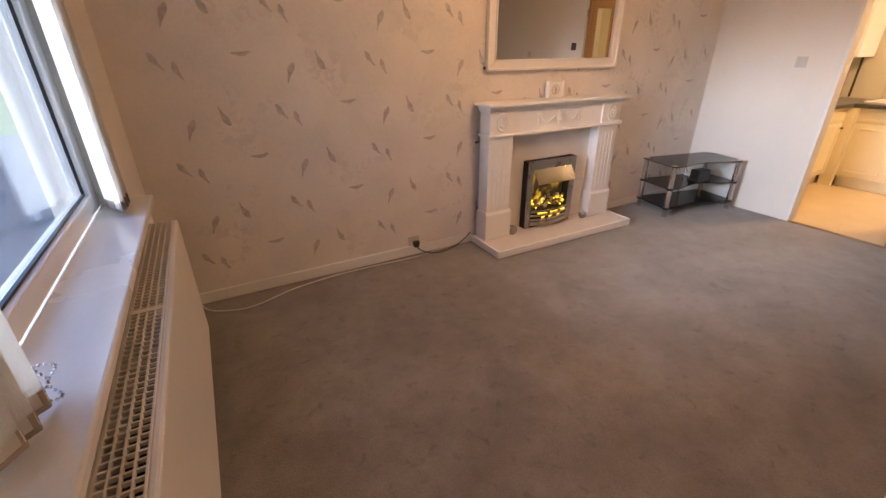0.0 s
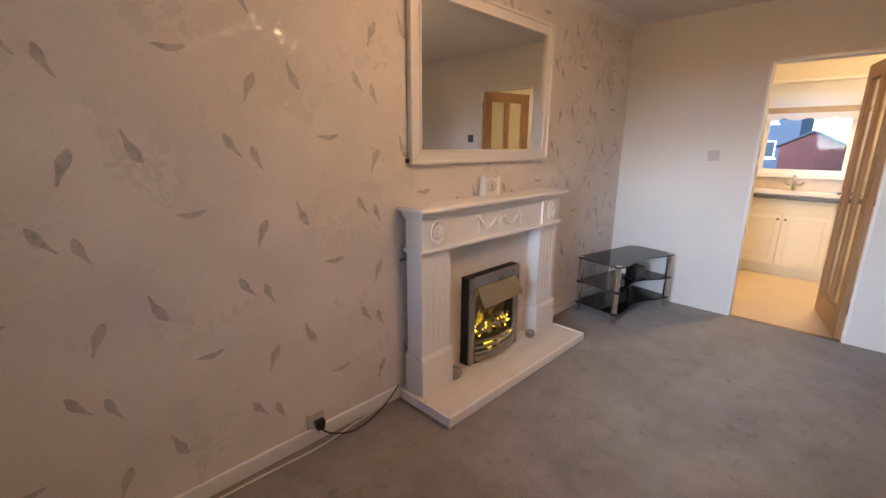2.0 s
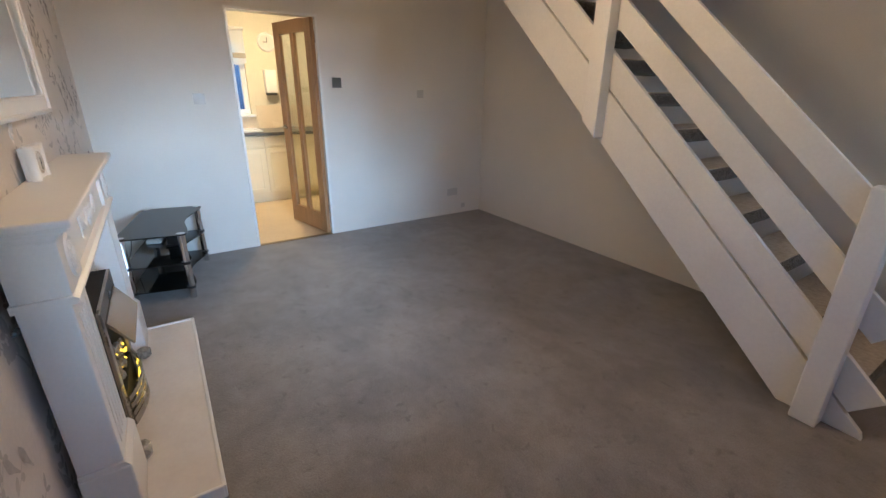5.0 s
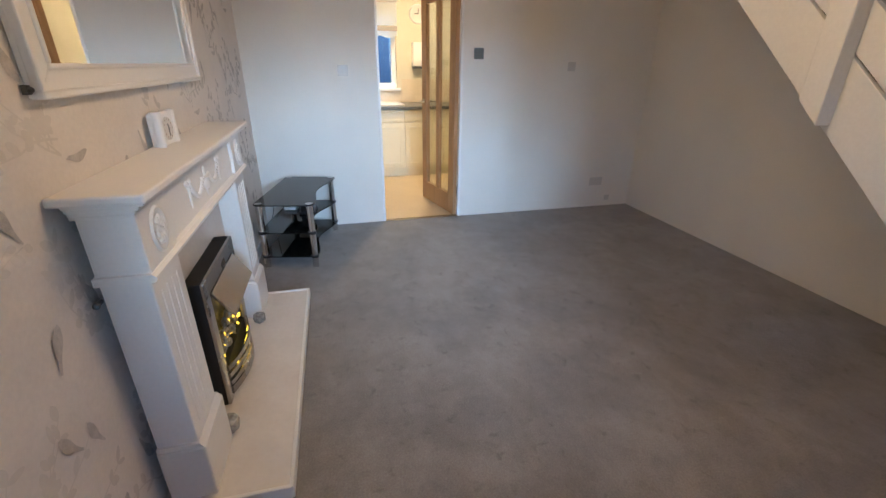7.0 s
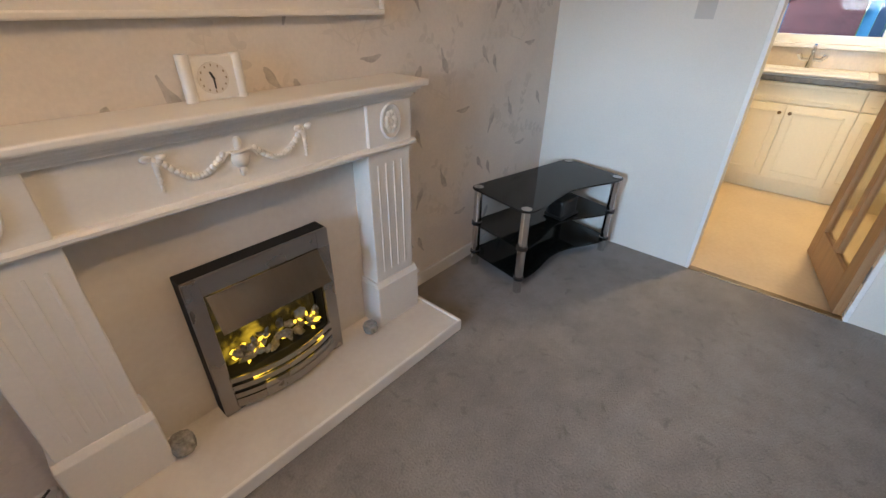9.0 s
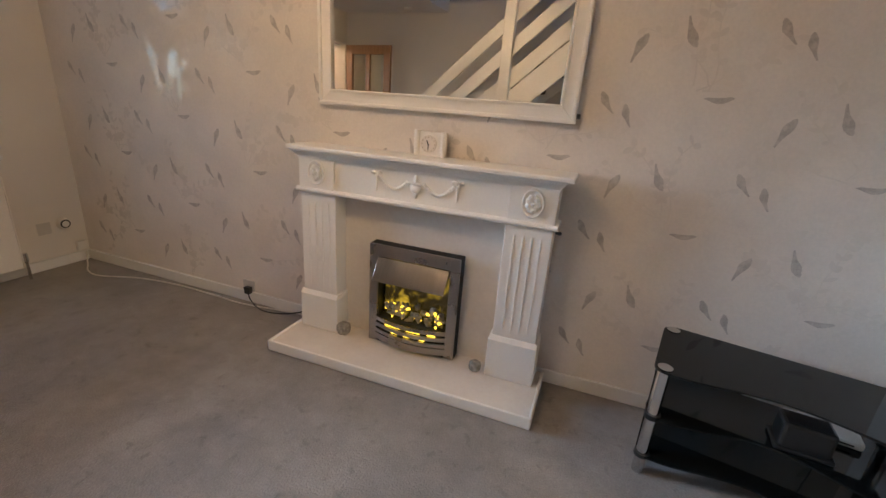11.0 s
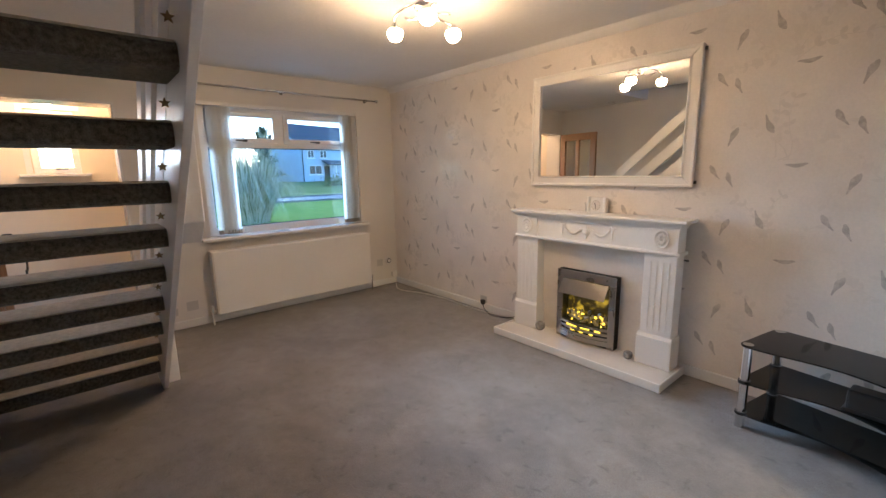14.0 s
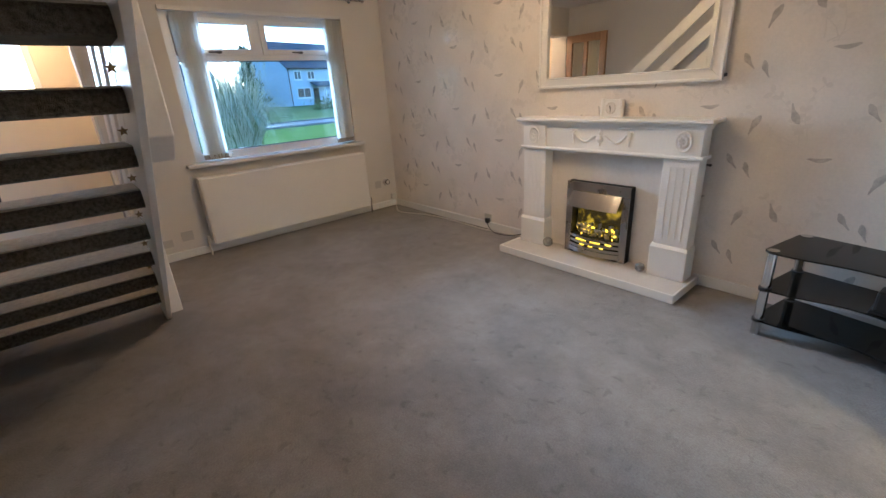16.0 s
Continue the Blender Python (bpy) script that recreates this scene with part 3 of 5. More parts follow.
for q in ((WY0 + 0.085, WY1 - 0.085, WZ0 + 0.07, WZ0 + 0.078), (WY0 + 0.085, WY1 - 0.085, 1.647, 1.655), (WY0 + 0.085, WY0 + 0.092, WZ0 + 0.078, 1.647), (WY1 - 0.092, WY1 - 0.085, WZ0 + 0.078, 1.647)):
    box(bm, -0.028, -0.018, *q)
at_win("gasket", bm, M["black"], "thin dark glazing seal")
structure("window_sill", B(F1 - 0.0, 0.184, 0.87, 2.635, WZ0 - 0.03, WZ0 + 0.002, bev=0.007), M["gloss"], "deep white gloss window board", "window sill")


def blind(name, y0, y1, tilt, n):
    """Stacked vertical slats hanging from the rail."""
    t = thing(name, "stack of drawn-back cream fabric vertical blind slats", "blind", (0.082, (y0 + y1) / 2, WZ0 + 0.03), group="vertical blinds")
    for i in range(n):
        y = (i + 0.5) / n * (y1 - y0) - (y1 - y0) / 2
        ang = radians(tilt + 14 * math.sin(i * 2.1))
        dx, dy = 0.056 * math.cos(ang), 0.044 * math.sin(ang)
        bm = slab(bmesh.new(), [(-dx, y - dy), (-dx * 0.3, y - dy * 0.3 + 0.004), (dx * 0.3, y + dy * 0.3 - 0.004), (dx, y + dy), (dx + 0.0008, y + dy - 0.0012), (dx * 0.3, y + dy * 0.3 - 0.0055), (-dx * 0.3, y - dy * 0.3 + 0.0025), (-dx, y - dy - 0.0012)], "z", 0.0, 1.17)
        slat = part("slat", bm, M["blind"], t)
        w = slab(bmesh.new(), [(-dx, y - dy - 0.002), (dx, y + dy - 0.003), (dx, y + dy + 0.003), (-dx, y - dy + 0.004)], "z", -0.012, 0.028)
        part("bottom_weight", w, M["blind_weight"], slat, "brown weighted hem" if i == 0 else "")
    return t


b1 = blind("vertical_blind", 1.07, 1.205, 62, 7)
blind("vertical_blind", 2.375, 2.545, -62, 9)
bm = bmesh.new()
for i in range(26):
    a = 2 * math.pi * i / 26
    ball(bm, (0.035 + 0.01 * math.sin(3 * a), 0.10 + 0.028 * math.cos(a), 0.02 + 0.036 * math.sin(a)), 0.0035, seg=6)
part("bead_chain", bm, M["chrome"], b1, "metal bead chain")
single("blind_rail", B(-0.022, 0.022, -0.80, 0.80, -0.016, 0.016, bev=0.004), M["plastic"], "slim white head rail over the window blinds", "blind rail", (0.082, (WY0 + WY1) / 2, WZ1 - 0.016))

pole = thing("curtain_pole", "thin brushed metal curtain pole with ball finials over the window", "curtain pole", (0.17, 1.78, 2.19))
part("pole", R((0, -1.12, 0), (0, 1.0, 0), 0.0095), M["chrome"], pole, smooth=True)
for y in (-1.14, 1.02):
    bm = ball(bmesh.new(), (0, y, 0), 0.021)
    part("finial", bm, M["chrome"], pole, smooth=True)
for y in (-1.0, -0.05, 0.9):
    bm = R((-0.068, y, 0), (0, y, 0), 0.006)
    rod(bm, (-0.069, y, 0), (-0.064, y, 0), 0.02)
    rod(bm, (0, y - 0.006, 0), (0, y + 0.006, 0), 0.014)
    part("bracket", bm, M["chrome"], pole)

# ---- radiator ----
rad = thing("radiator", "long white double panel radiator under the window sill", "radiator", (X0 + 0.014, 1.742, 0.102))
L = 0.825
part("front_panel", B(0.118, 0.142, -L, L, 0.0, 0.60, bev=0.008), M["rad"], rad)
part("back_panel", B(0.026, 0.038, -L, L, 0.0, 0.60, bev=0.006), M["rad"], rad)
for s in (-1, 1):
    part("end_panel", B(0.027, 0.139, s * L - 0.004 + 0.004 * s, s * L + 0.004 + 0.004 * s, 0.01, 0.598, bev=0.003), M["rad"], rad)
bm = bmesh.new()
n = 74
for i in range(n + 1):
    y = -L + 0.01 + i * (2 * L - 0.02) / n
    box(bm, 0.036, 0.120, y - 0.0022, y + 0.0022, 0.592, 0.602)
for x in (0.038, 0.0585, 0.079, 0.0995, 0.120):
    box(bm, x - 0.002, x + 0.002, -L, L, 0.593, 0.603)
box(bm, 0.036, 0.120, -0.012, 0.012, 0.594, 0.6035)
part("grille", bm, M["rad"], rad, "white wire top grille")
# white fins given a dark colour that holds the shade under the grille
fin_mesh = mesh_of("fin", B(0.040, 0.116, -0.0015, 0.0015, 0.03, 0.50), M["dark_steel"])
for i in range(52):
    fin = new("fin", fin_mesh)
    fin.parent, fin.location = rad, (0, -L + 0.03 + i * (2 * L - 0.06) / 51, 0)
for s in (-1, 1):
    part("bracket", B(-0.013, 0.03, s * 0.55 - 0.015, s * 0.55 + 0.015, 0.02, 0.5), M["rad"], rad)
    bm = bmesh.new()
    rod(bm, (0.09, s * (L + 0.008), 0.03), (0.09, s * (L + 0.045), 0.03), 0.011)
    rod(bm, (0.09, s * (L + 0.04), -0.1), (0.09, s * (L + 0.04), 0.075), 0.0085)
    rod(bm, (0.09, s * (L + 0.04), 0.03), (0.09, s * (L + 0.04), 0.085), 0.015, 0.013)
    part("valve", bm, M["plastic"] if s < 0 else M["chrome"], rad, "radiator valve on its pipe")

# ---- fireplace ----
FX0, FX1, MZ = 2.165, 3.50, 1.064
fp = thing("fireplace_surround", "cream painted classical fireplace surround with fluted legs", "fireplace", (2.837, Y1, 0))
fo = Vector((-2.83, -Y1, 0))


def at_fire(name, bm, material=None, label="", parent=None, smooth=False):
    bmesh.ops.translate(bm, verts=bm.verts, vec=fo)
    return part(name, bm, material or M["satin"], parent or fp, label, smooth)


HT = 0.052
hearth = bmesh.new()
box(hearth, 2.136, 3.53, 2.641, Y1 - 0.002, 0.0, HT, bev=0.006)
at_fire("hearth", hearth, M["marble"], "polished cream stone hearth")
bm = bmesh.new()
for q in ((2.136, 3.53, 2.639, 2.653), (2.134, 2.148, 2.646, Y1 - 0.02), (3.518, 3.532, 2.646, Y1 - 0.02)):
    box(bm, *q, 0.006, HT + 0.009, bev=0.004)
at_fire("hearth_rim", bm, M["satin"], "raised cream rim of the hearth")
at_fire("back_panel", B(2.38, 3.29, 2.985, 3.02, HT, 0.85), M["marble"], "cream stone back panel")
LEG = 2.892
for a, b in ((2.185, 2.395), (3.27, 3.478)):
    leg = at_fire("leg", B(a, b, LEG, Y1 - 0.032, 0.26, 0.835, bev=0.004), label="cream fluted leg")
    for i in range(4):
        x = a + 0.045 + i * (b - a - 0.09) / 3
        at_fire("flute", B(x - 0.0045, x + 0.0045, LEG - 0.0028, LEG + 0.002, 0.315, 0.78, bev=0.002), parent=leg)
    at_fire("plinth", B(a - 0.014, b + 0.014, LEG - 0.018, Y1 - 0.03, HT, 0.26, bev=0.006), parent=leg)
    at_fire("plinth_cap", slab(bmesh.new(), [(LEG - 0.018, 0.255), (LEG - 0.003, 0.275), (Y1 - 0.033, 0.275), (Y1 - 0.033, 0.255)], "x", a - 0.01, b + 0.01), parent=leg)
at_fire("frieze", B(2.20, 3.463, LEG + 0.006, Y1 - 0.03, 0.85, 1.004, bev=0.003))
for a, b in ((2.183, 2.39), (3.275, 3.48)):
    block = at_fire("corner_block", B(a, b, LEG - 0.008, Y1 - 0.031, 0.848, 1.004, bev=0.003))
    c = ((a + b) / 2, LEG - 0.009, 0.934)
    bm = bmesh.new()
    rings = []
    for u, v in ((1, 0), (0.97, 0.009), (0.86, 0.009), (0.82, 0.003), (0.0, 0.003)):
        rings.append([bm.verts.new((c[0] + 0.049 * u * math.cos(t), c[1] - 0.8 * v, c[2] + 0.064 * u * math.sin(t))) for t in [2 * math.pi * k / 28 for k in range(28)]])
    for r0, r1 in zip(rings, rings[1:]):
        for k in range(28):
            bm.faces.new((r0[k], r0[(k + 1) % 28], r1[(k + 1) % 28], r1[k]))
    rosette = at_fire("rosette", bm, label="oval carved rosette", smooth=True)
    for k in range(9):
        t = 2 * math.pi * k / 9
        at_fire("petal", ball(bmesh.new(), (c[0] + 0.022 * math.cos(t), c[1] - 0.005, c[2] + 0.029 * math.sin(t)), 0.0135, (0.8, 0.5, 1.0), 8), parent=rosette, smooth=True)
    at_fire("petal", ball(bmesh.new(), (c[0], c[1] - 0.006, c[2]), 0.009, seg=8), parent=rosette, smooth=True)
yy = LEG + 0.004
bm = bmesh.new()
ball(bm, (2.83, yy, 0.925), 0.028, (1, 0.5, 0.9), 12)
ball(bm, (2.83, yy, 0.945), 0.03, (1.1, 0.5, 0.2), 12)
ball(bm, (2.83, yy, 0.965), 0.012, (1, 0.5, 1.9), 8)
ball(bm, (2.83, yy, 0.893), 0.012, (0.9, 0.5, 1.6), 8)
for s in (-1, 1):
    tube(bm, curve([(2.83, yy, 0.935), (2.83 + s * 0.03, yy - 0.004, 0.948), (2.83 + s * 0.05, yy, 0.925)], 6), 0.005, 6)
    for i in range(15):
        t = i / 14
        ball(bm, (2.83 + s * (0.045 + 0.15 * t), yy, 0.945 - 0.05 * math.sin(math.pi * t) + 0.02 * t), 0.0095, (1, 0.9, 1), 6)
    x = 2.83 + s * 0.205
    for d in (-1, 1):
        ball(bm, (x + d * 0.017, yy, 0.974), 0.014, (1, 0.6, 0.65), 8)
    ball(bm, (x, yy, 0.968), 0.008, (1, 0.6, 1), 8)
    for i in range(7):
        ball(bm, (x, yy, 0.955 - 0.011 * i), 0.0095 - 0.0008 * i, (1, 0.8, 1.2), 6)
at_fire("swag", bm, label="carved urn with swags and bows", smooth=True)
prof = [(Y1 - 0.029, 0.832), (LEG - 0.016, 0.832), (LEG - 0.022, 0.838), (LEG - 0.022, 0.846), (LEG - 0.012, 0.853), (Y1 - 0.029, 0.853)]
at_fire("lower_moulding", slab(bmesh.new(), prof, "x", FX0 + 0.004, FX1 - 0.004))
bm = bmesh.new()
for k, (d, z0, z1) in enumerate(((0.010, 1.002, 1.012), (0.016, 1.012, 1.022), (0.028, 1.022, 1.033), (0.042, 1.033, 1.043))):
    box(bm, 2.183 - d * 0.6, 3.48 + d * 0.6, LEG - d, Y1 - 0.022 - 0.0005 * k, z0, z1 + 0.001, bev=0.003)
at_fire("cornice", bm, label="stepped moulding under the shelf")
at_fire("mantel_shelf", B(2.143, 3.535, LEG - 0.054, Y1 - 0.003, 1.043, MZ + 0.002, bev=0.006), label="cream mantel shelf")
for bx_, s_ in ((FX0 + 0.02, 1), (FX1 - 0.02, -1)):
    single("bracket", ball(R((0, 0, 0), (-0.024 * s_, 0, 0), 0.006), (-0.025 * s_, 0, 0), 0.009, seg=8), M["dark_steel"], "small dark bracket beside the fireplace leg", "bracket", (bx_, Y1 - 0.03, 0.79), group="surround brackets")

# ---- electric fire ----
EX, EW, EZ = 2.838, 0.246, HT + 0.002
ef = thing("electric_fire", "brushed steel inset electric fire glowing with fake flames", "electric fire", (EX, 2.985, EZ))
EH, INNER = 0.556, EW - 0.052
bm = bmesh.new()
for q in ((-EW, -INNER - 0.002, 0.0, EH), (INNER + 0.002, EW, 0.0, EH)):
    box(bm, q[0], q[1], -0.062, -0.001, q[2], q[3], bev=0.003)
box(bm, -INNER - 0.004, INNER + 0.004, -0.061, -0.001, EH - 0.065, EH - 0.001, bev=0.002)
part("casing", bm, M["black_void"], ef, "black fire casing")
bm = bmesh.new()
for q in ((-EW, -EW + 0.05, 0.0, EH), (EW - 0.05, EW, 0.0, EH)):
    box(bm, q[0], q[1], -0.075, -0.061, q[2], q[3], bev=0.004)
box(bm, -EW + 0.048, EW - 0.048, -0.0745, -0.061, EH - 0.065, EH, bev=0.004)
part("fascia", bm, M["steel"], ef, "brushed steel front frame")
hood = slab(bmesh.new(), [(-0.070, 0.488), (-0.079, 0.49), (-0.142, 0.392), (-0.147, 0.384), (-0.141, 0.382), (-0.074, 0.478)], "x", -EW + 0.053, EW - 0.053)
part("hood", bevelled(hood, 0.0012), M["hood"], ef, "sloping steel hood")
part("firebox_back", B(-INNER, INNER, -0.005, -0.001, 0.02, EH - 0.06), M["black_void"], ef)
for q in (-1, 1):
    part("side_cheek", B(q * INNER - 0.001, q * INNER + 0.001, -0.06, -0.008, 0.15, EH - 0.07), M["dark_steel"], ef, "polished dark firebox side")
rf = random.Random(7)


def lump(c, r, rough):
    bm = bmesh.new()
    g = bmesh.ops.create_icosphere(bm, subdivisions=1, radius=r, matrix=Matrix.Translation(c) @ Matrix.Rotation(rf.uniform(0, 3), 4, "Y") @ Matrix.Diagonal((1.35, 0.7, 0.8, 1)))
    for v in g["verts"]:
        v.co += (v.co - c) * rf.uniform(-rough, rough)
    return bm


for i in range(34):
    c = Vector((rf.uniform(-0.165, 0.165), rf.uniform(-0.062, -0.022), 0.155 + rf.uniform(0, 0.085)))
    part("coal", lump(c, rf.uniform(0.014, 0.025), 0.28), M["coal"], ef, "fake glowing coal" if i == 0 else "")
part("flame_screen", B(-INNER + 0.012, INNER - 0.012, -0.0085, -0.0055, 0.14, EH - 0.07), M["flame"], ef, "dark screen with soft yellow flames")
for i in range(26):
    c = Vector((rf.uniform(-0.16, 0.16), rf.uniform(-0.062, -0.03), 0.150 + rf.uniform(0, 0.075)))
    part("ember", lump(c, rf.uniform(0.005, 0.012), 0.45), M["ember"], ef)
for k, z in enumerate((0.02, 0.062, 0.098, 0.134)):
    bm, rows = bmesh.new(), []
    for i in range(13):
        u = -1 + i / 6
        y = -0.080 - 0.042 * (1 - u * u)
        hh = 0.036 if k == 0 else 0.021
        rows.append([bm.verts.new((u * (EW - 0.045), y + dy, z + dz)) for dy, dz in ((0, 0), (0, hh), (0.006, hh), (0.006, 0))])
    for r0, r1 in zip(rows, rows[1:]):
        for j in range(4):
            bm.faces.new((r0[j], r0[(j + 1) % 4], r1[(j + 1) % 4], r1[j]))
    bm.faces.new(rows[0])
    bm.faces.new(rows[-1][::-1])
    bmesh.ops.recalc_face_normals(bm, faces=bm.faces)
    part("bar", bm, M["steel"], ef, "curved steel front bar" if k == 0 else "")
for z, n in ((0.085, 3), (0.121, 5)):
    for i in range(n):
        x = -0.14 + 0.28 * (i + 0.5) / n + rf.uniform(-0.015, 0.015)
        y = -0.080 - 0.026 * (1 - (x / 0.2) ** 2)
        part("ember", B(x - rf.uniform(0.012, 0.03), x + rf.uniform(0.012, 0.03), y, y + 0.004, z - 0.001, z + rf.uniform(0.005, 0.010), bev=0.0012), M["ember"], ef)
part("base_tray", B(-INNER, INNER, -0.070, -0.006, 0.0, 0.148), M["black_void"], ef)

# ---- clock, ornaments, mirror ----
ck = thing("mantel_clock", "small cream ceramic clock with a round dial on the mantel shelf", "clock", (2.857, 3.0, MZ + 0.002), turn=-3)
bm = B(-0.078, 0.078, -0.012, 0.02, 0.0, 0.112, bev=0.006)
rod(bm, (-0.066, -0.006, 0.0), (-0.066, -0.006, 0.117), 0.0165, seg=20)
rod(bm, (0.068, -0.004, 0.0), (0.068, -0.004, 0.115), 0.0145, seg=20)
part("body", bm, M["satin"], ck)
part("dial", R((-0.004, -0.0115, 0.056), (-0.004, -0.0155, 0.056), 0.040, seg=28), M["marble"], ck, "pale round dial")
bm = bmesh.new()
for k in range(12):
    a = math.pi * k / 6
    x, z = -0.004 + 0.033 * math.sin(a), 0.056 + 0.033 * math.cos(a)
    box(bm, x - 0.0013, x + 0.0013, -0.0165, -0.0152, z - 0.0028, z + 0.0028)
part("hour_marks", bm, M["brass"], ck, "small dark hour marks")
bm = B(-0.006, -0.002, -0.0182, -0.0165, 0.030, 0.058)
slab(bm, [(-0.014, 0.072), (-0.006, 0.052), (0.0, 0.054), (-0.009, 0.074)], "y", -0.0195, -0.0182)
part("clock_hands", bm, M["black"], ck, "black clock hands")

for x, y, r in ((2.447, 2.89, 0.037), (3.212, 2.885, 0.03)):
    bm = bmesh.new()
    bmesh.ops.create_icosphere(bm, subdivisions=2, radius=r * 1.15, matrix=Matrix.Translation((0, 0, r)) @ Matrix.Diagonal((1, 1, 1, 1)))
    for v in bm.verts:
        v.co.z = min(max(v.co.z, 0.0), 1.75 * r)
        v.co.x, v.co.y = max(-r, min(r, v.co.x)), max(-r, min(r, v.co.y))
    rod(bm, (0, 0, 1.7 * r), (0, 0, 1.85 * r), r * 0.6, seg=10)
    single("glass_votive", bm, M["crystal"], "small cut glass candle holder standing on the hearth", "ornament", (x, y, HT), group="hearth ornaments")

MX0, MX1, MZ0, MZ1 = 2.235, 3.492, 1.265, 2.122
mr = thing("wall_mirror", "wide rectangular wall mirror in a cream moulded frame", "mirror", ((MX0 + MX1) / 2, Y1 - 0.003, MZ0))
W, H, fw = (MX1 - MX0) / 2, MZ1 - MZ0, 0.072
for sname, pts in (("bottom", [(-W, 0), (W, 0), (W - fw, fw), (-W + fw, fw)]), ("top", [(-W, H), (-W + fw, H - fw), (W - fw, H - fw), (W, H)]), ("near", [(-W, 0), (-W + fw, fw), (-W + fw, H - fw), (-W, H)]), ("far", [(W, 0), (W, H), (W - fw, H - fw), (W - fw, fw)])):
    bm = slab(bmesh.new(), pts, "y", -0.024, 0.0)
    part("frame_rail", bevelled(bm, 0.004), M["satin"], mr)
bm = bmesh.new()
i0 = fw - 0.012
for q in ((-W + i0, W - i0, i0, i0 + 0.012), (-W + i0, W - i0, H - i0 - 0.012, H - i0), (-W + i0, -W + i0 + 0.012, i0 + 0.012, H - i0 - 0.012), (W - i0 - 0.012, W - i0, i0 + 0.012, H - i0 - 0.012)):
    box(bm, q[0], q[1], -0.031, -0.012, q[2], q[3], bev=0.004)
part("inner_bead", bm, M["satin"], mr, "raised inner bead")
bm = bmesh.new()
for q in ((-W, W, 0.0, 0.016), (-W, W, H - 0.016, H), (-W, -W + 0.016, 0.016, H - 0.016), (W - 0.016, W, 0.016, H - 0.016)):
    box(bm, q[0] - 0.001, q[1] + 0.001, -0.034, -0.01, q[2] - 0.001, q[3] + 0.001, bev=0.005)
part("outer_bead", bm, M["satin"], mr, "raised outer bead")
part("mirror_glass", B(-W + fw - 0.005, W - fw + 0.005, -0.014, -0.010, fw - 0.005, H - fw + 0.005), M["mirror"], mr, "clear mirror glass")
for x, z in ((-W - 0.008, 0.02), (W + 0.008, 0.03), (W + 0.008, H - 0.03)):
    part("clip", ball(B(x - 0.008, x + 0.008, -0.012, 0.0, z - 0.01, z + 0.01, bev=0.002), (x, -0.014, z), 0.007, seg=8), M["dark_steel"], mr, "dark mirror clip")

# ---- glass television stand ----
tv = thing("tv_stand", "three-tier black glass television stand with chrome legs", "tv stand", (4.357, 2.708, 0.0), turn=-11.5)


def glass_shape(w, d, curve_in):
    """A rounded rectangle whose front edge bows inwards."""
    pts, r = [], 0.045
    for cx, cy, a0 in ((-w + r, d - r, 180), (w - r, d - r, 90)):
        for k in range(6):
            a = radians(a0 - 18 * k)
            pts.append((cx + r * math.cos(a), cy + r * math.sin(a)))
    for k in range(6):
        a = radians(0 - 18 * k)
        pts.append((w - r + r * math.cos(a), -d + r + r * math.sin(a)))
    for k in range(1, 16):
        u = 1 - 2 * k / 16
        pts.append((u * (w - r), -d + curve_in * 0.5 * (1 + math.cos(math.pi * u))))
    for k in range(6):
        a = radians(270 - 18 * k)
        pts.append((-w + r + r * math.cos(a), -d + r + r * math.sin(a)))
    return pts[::-1]


TW, TD = 0.40, 0.205
for name, z, w, d, c, lab in (("glass_top", 0.463, TW, TD, 0.06, "black glass top"), ("glass_shelf", 0.262, TW - 0.01, TD - 0.01, 0.09, "smoked glass middle shelf"), ("glass_shelf", 0.085, TW - 0.01, TD - 0.01, 0.07, "black glass bottom shelf")):
    part(name, bevelled(slab(bmesh.new(), glass_shape(w, d, c), "z", z, z + 0.008), 0.0015), M["blackglass"], tv, lab)
for sx in (-1, 1):
    for sy in (-1, 1):
        x, y = sx * (TW - 0.036), sy * (TD - 0.036)
        bm = bmesh.new()
        rod(bm, (x, y, 0.004), (x, y, 0.084), 0.022, seg=18)
        rod(bm, (x, y, 0.0945), (x, y, 0.261), 0.022, seg=18)
        rod(bm, (x, y, 0.2715), (x, y, 0.4625), 0.022, seg=18)
        leg = part("leg", bm, M["chrome"], tv, "chrome tube leg" if sx == sy == -1 else "")
        part("cap", R((x, y, 0.4712), (x, y, 0.4735), 0.026, seg=20), M["chrome"], leg)
        part("foot", R((x, y, 0), (x, y, 0.006), 0.016), M["plastic"], leg)
        part("collar", R((x, y, 0.2555), (x, y, 0.2745), 0.0285, seg=18), M["black"], leg)
        part("collar", R((x, y, 0.0795), (x, y, 0.0945), 0.0285, seg=18), M["black"], leg)
bx = thing("set_top_box", "black plastic set-top box on the middle glass shelf", "set-top box", (4.435, 2.655, 0.271), turn=-6)
part("body", B(-0.075, 0.075, -0.05, 0.05, 0.0, 0.105, bev=0.012), M["black"], bx)
part("base", B(-0.085, 0.085, -0.06, 0.06, 0.0, 0.016, bev=0.006), M["black"], bx)
rt = thing("router", "white plastic router lying on the middle glass shelf", "router", (4.565, 2.78, 0.271), turn=-11)
part("body", B(-0.09, 0.09, -0.05, 0.05, 0.0, 0.03, bev=0.01), M["plastic"], rt)
part("lamp_strip", B(-0.06, 0.06, -0.0515, -0.049, 0.012, 0.018), M["black"], rt)
pts = [(4.57, 2.86, 0.285), (4.60, 2.90, 0.32), (4.63, 2.93, 0.36), (4.66, 2.95, 0.22), (4.70, 2.99, 0.10), (4.72, 3.0, 0.02)]
single("cable", tube(bmesh.new(), curve(pts, 6), 0.003, 6), M["black"], "thin black cable behind the stand", "cable", group="loose cables")

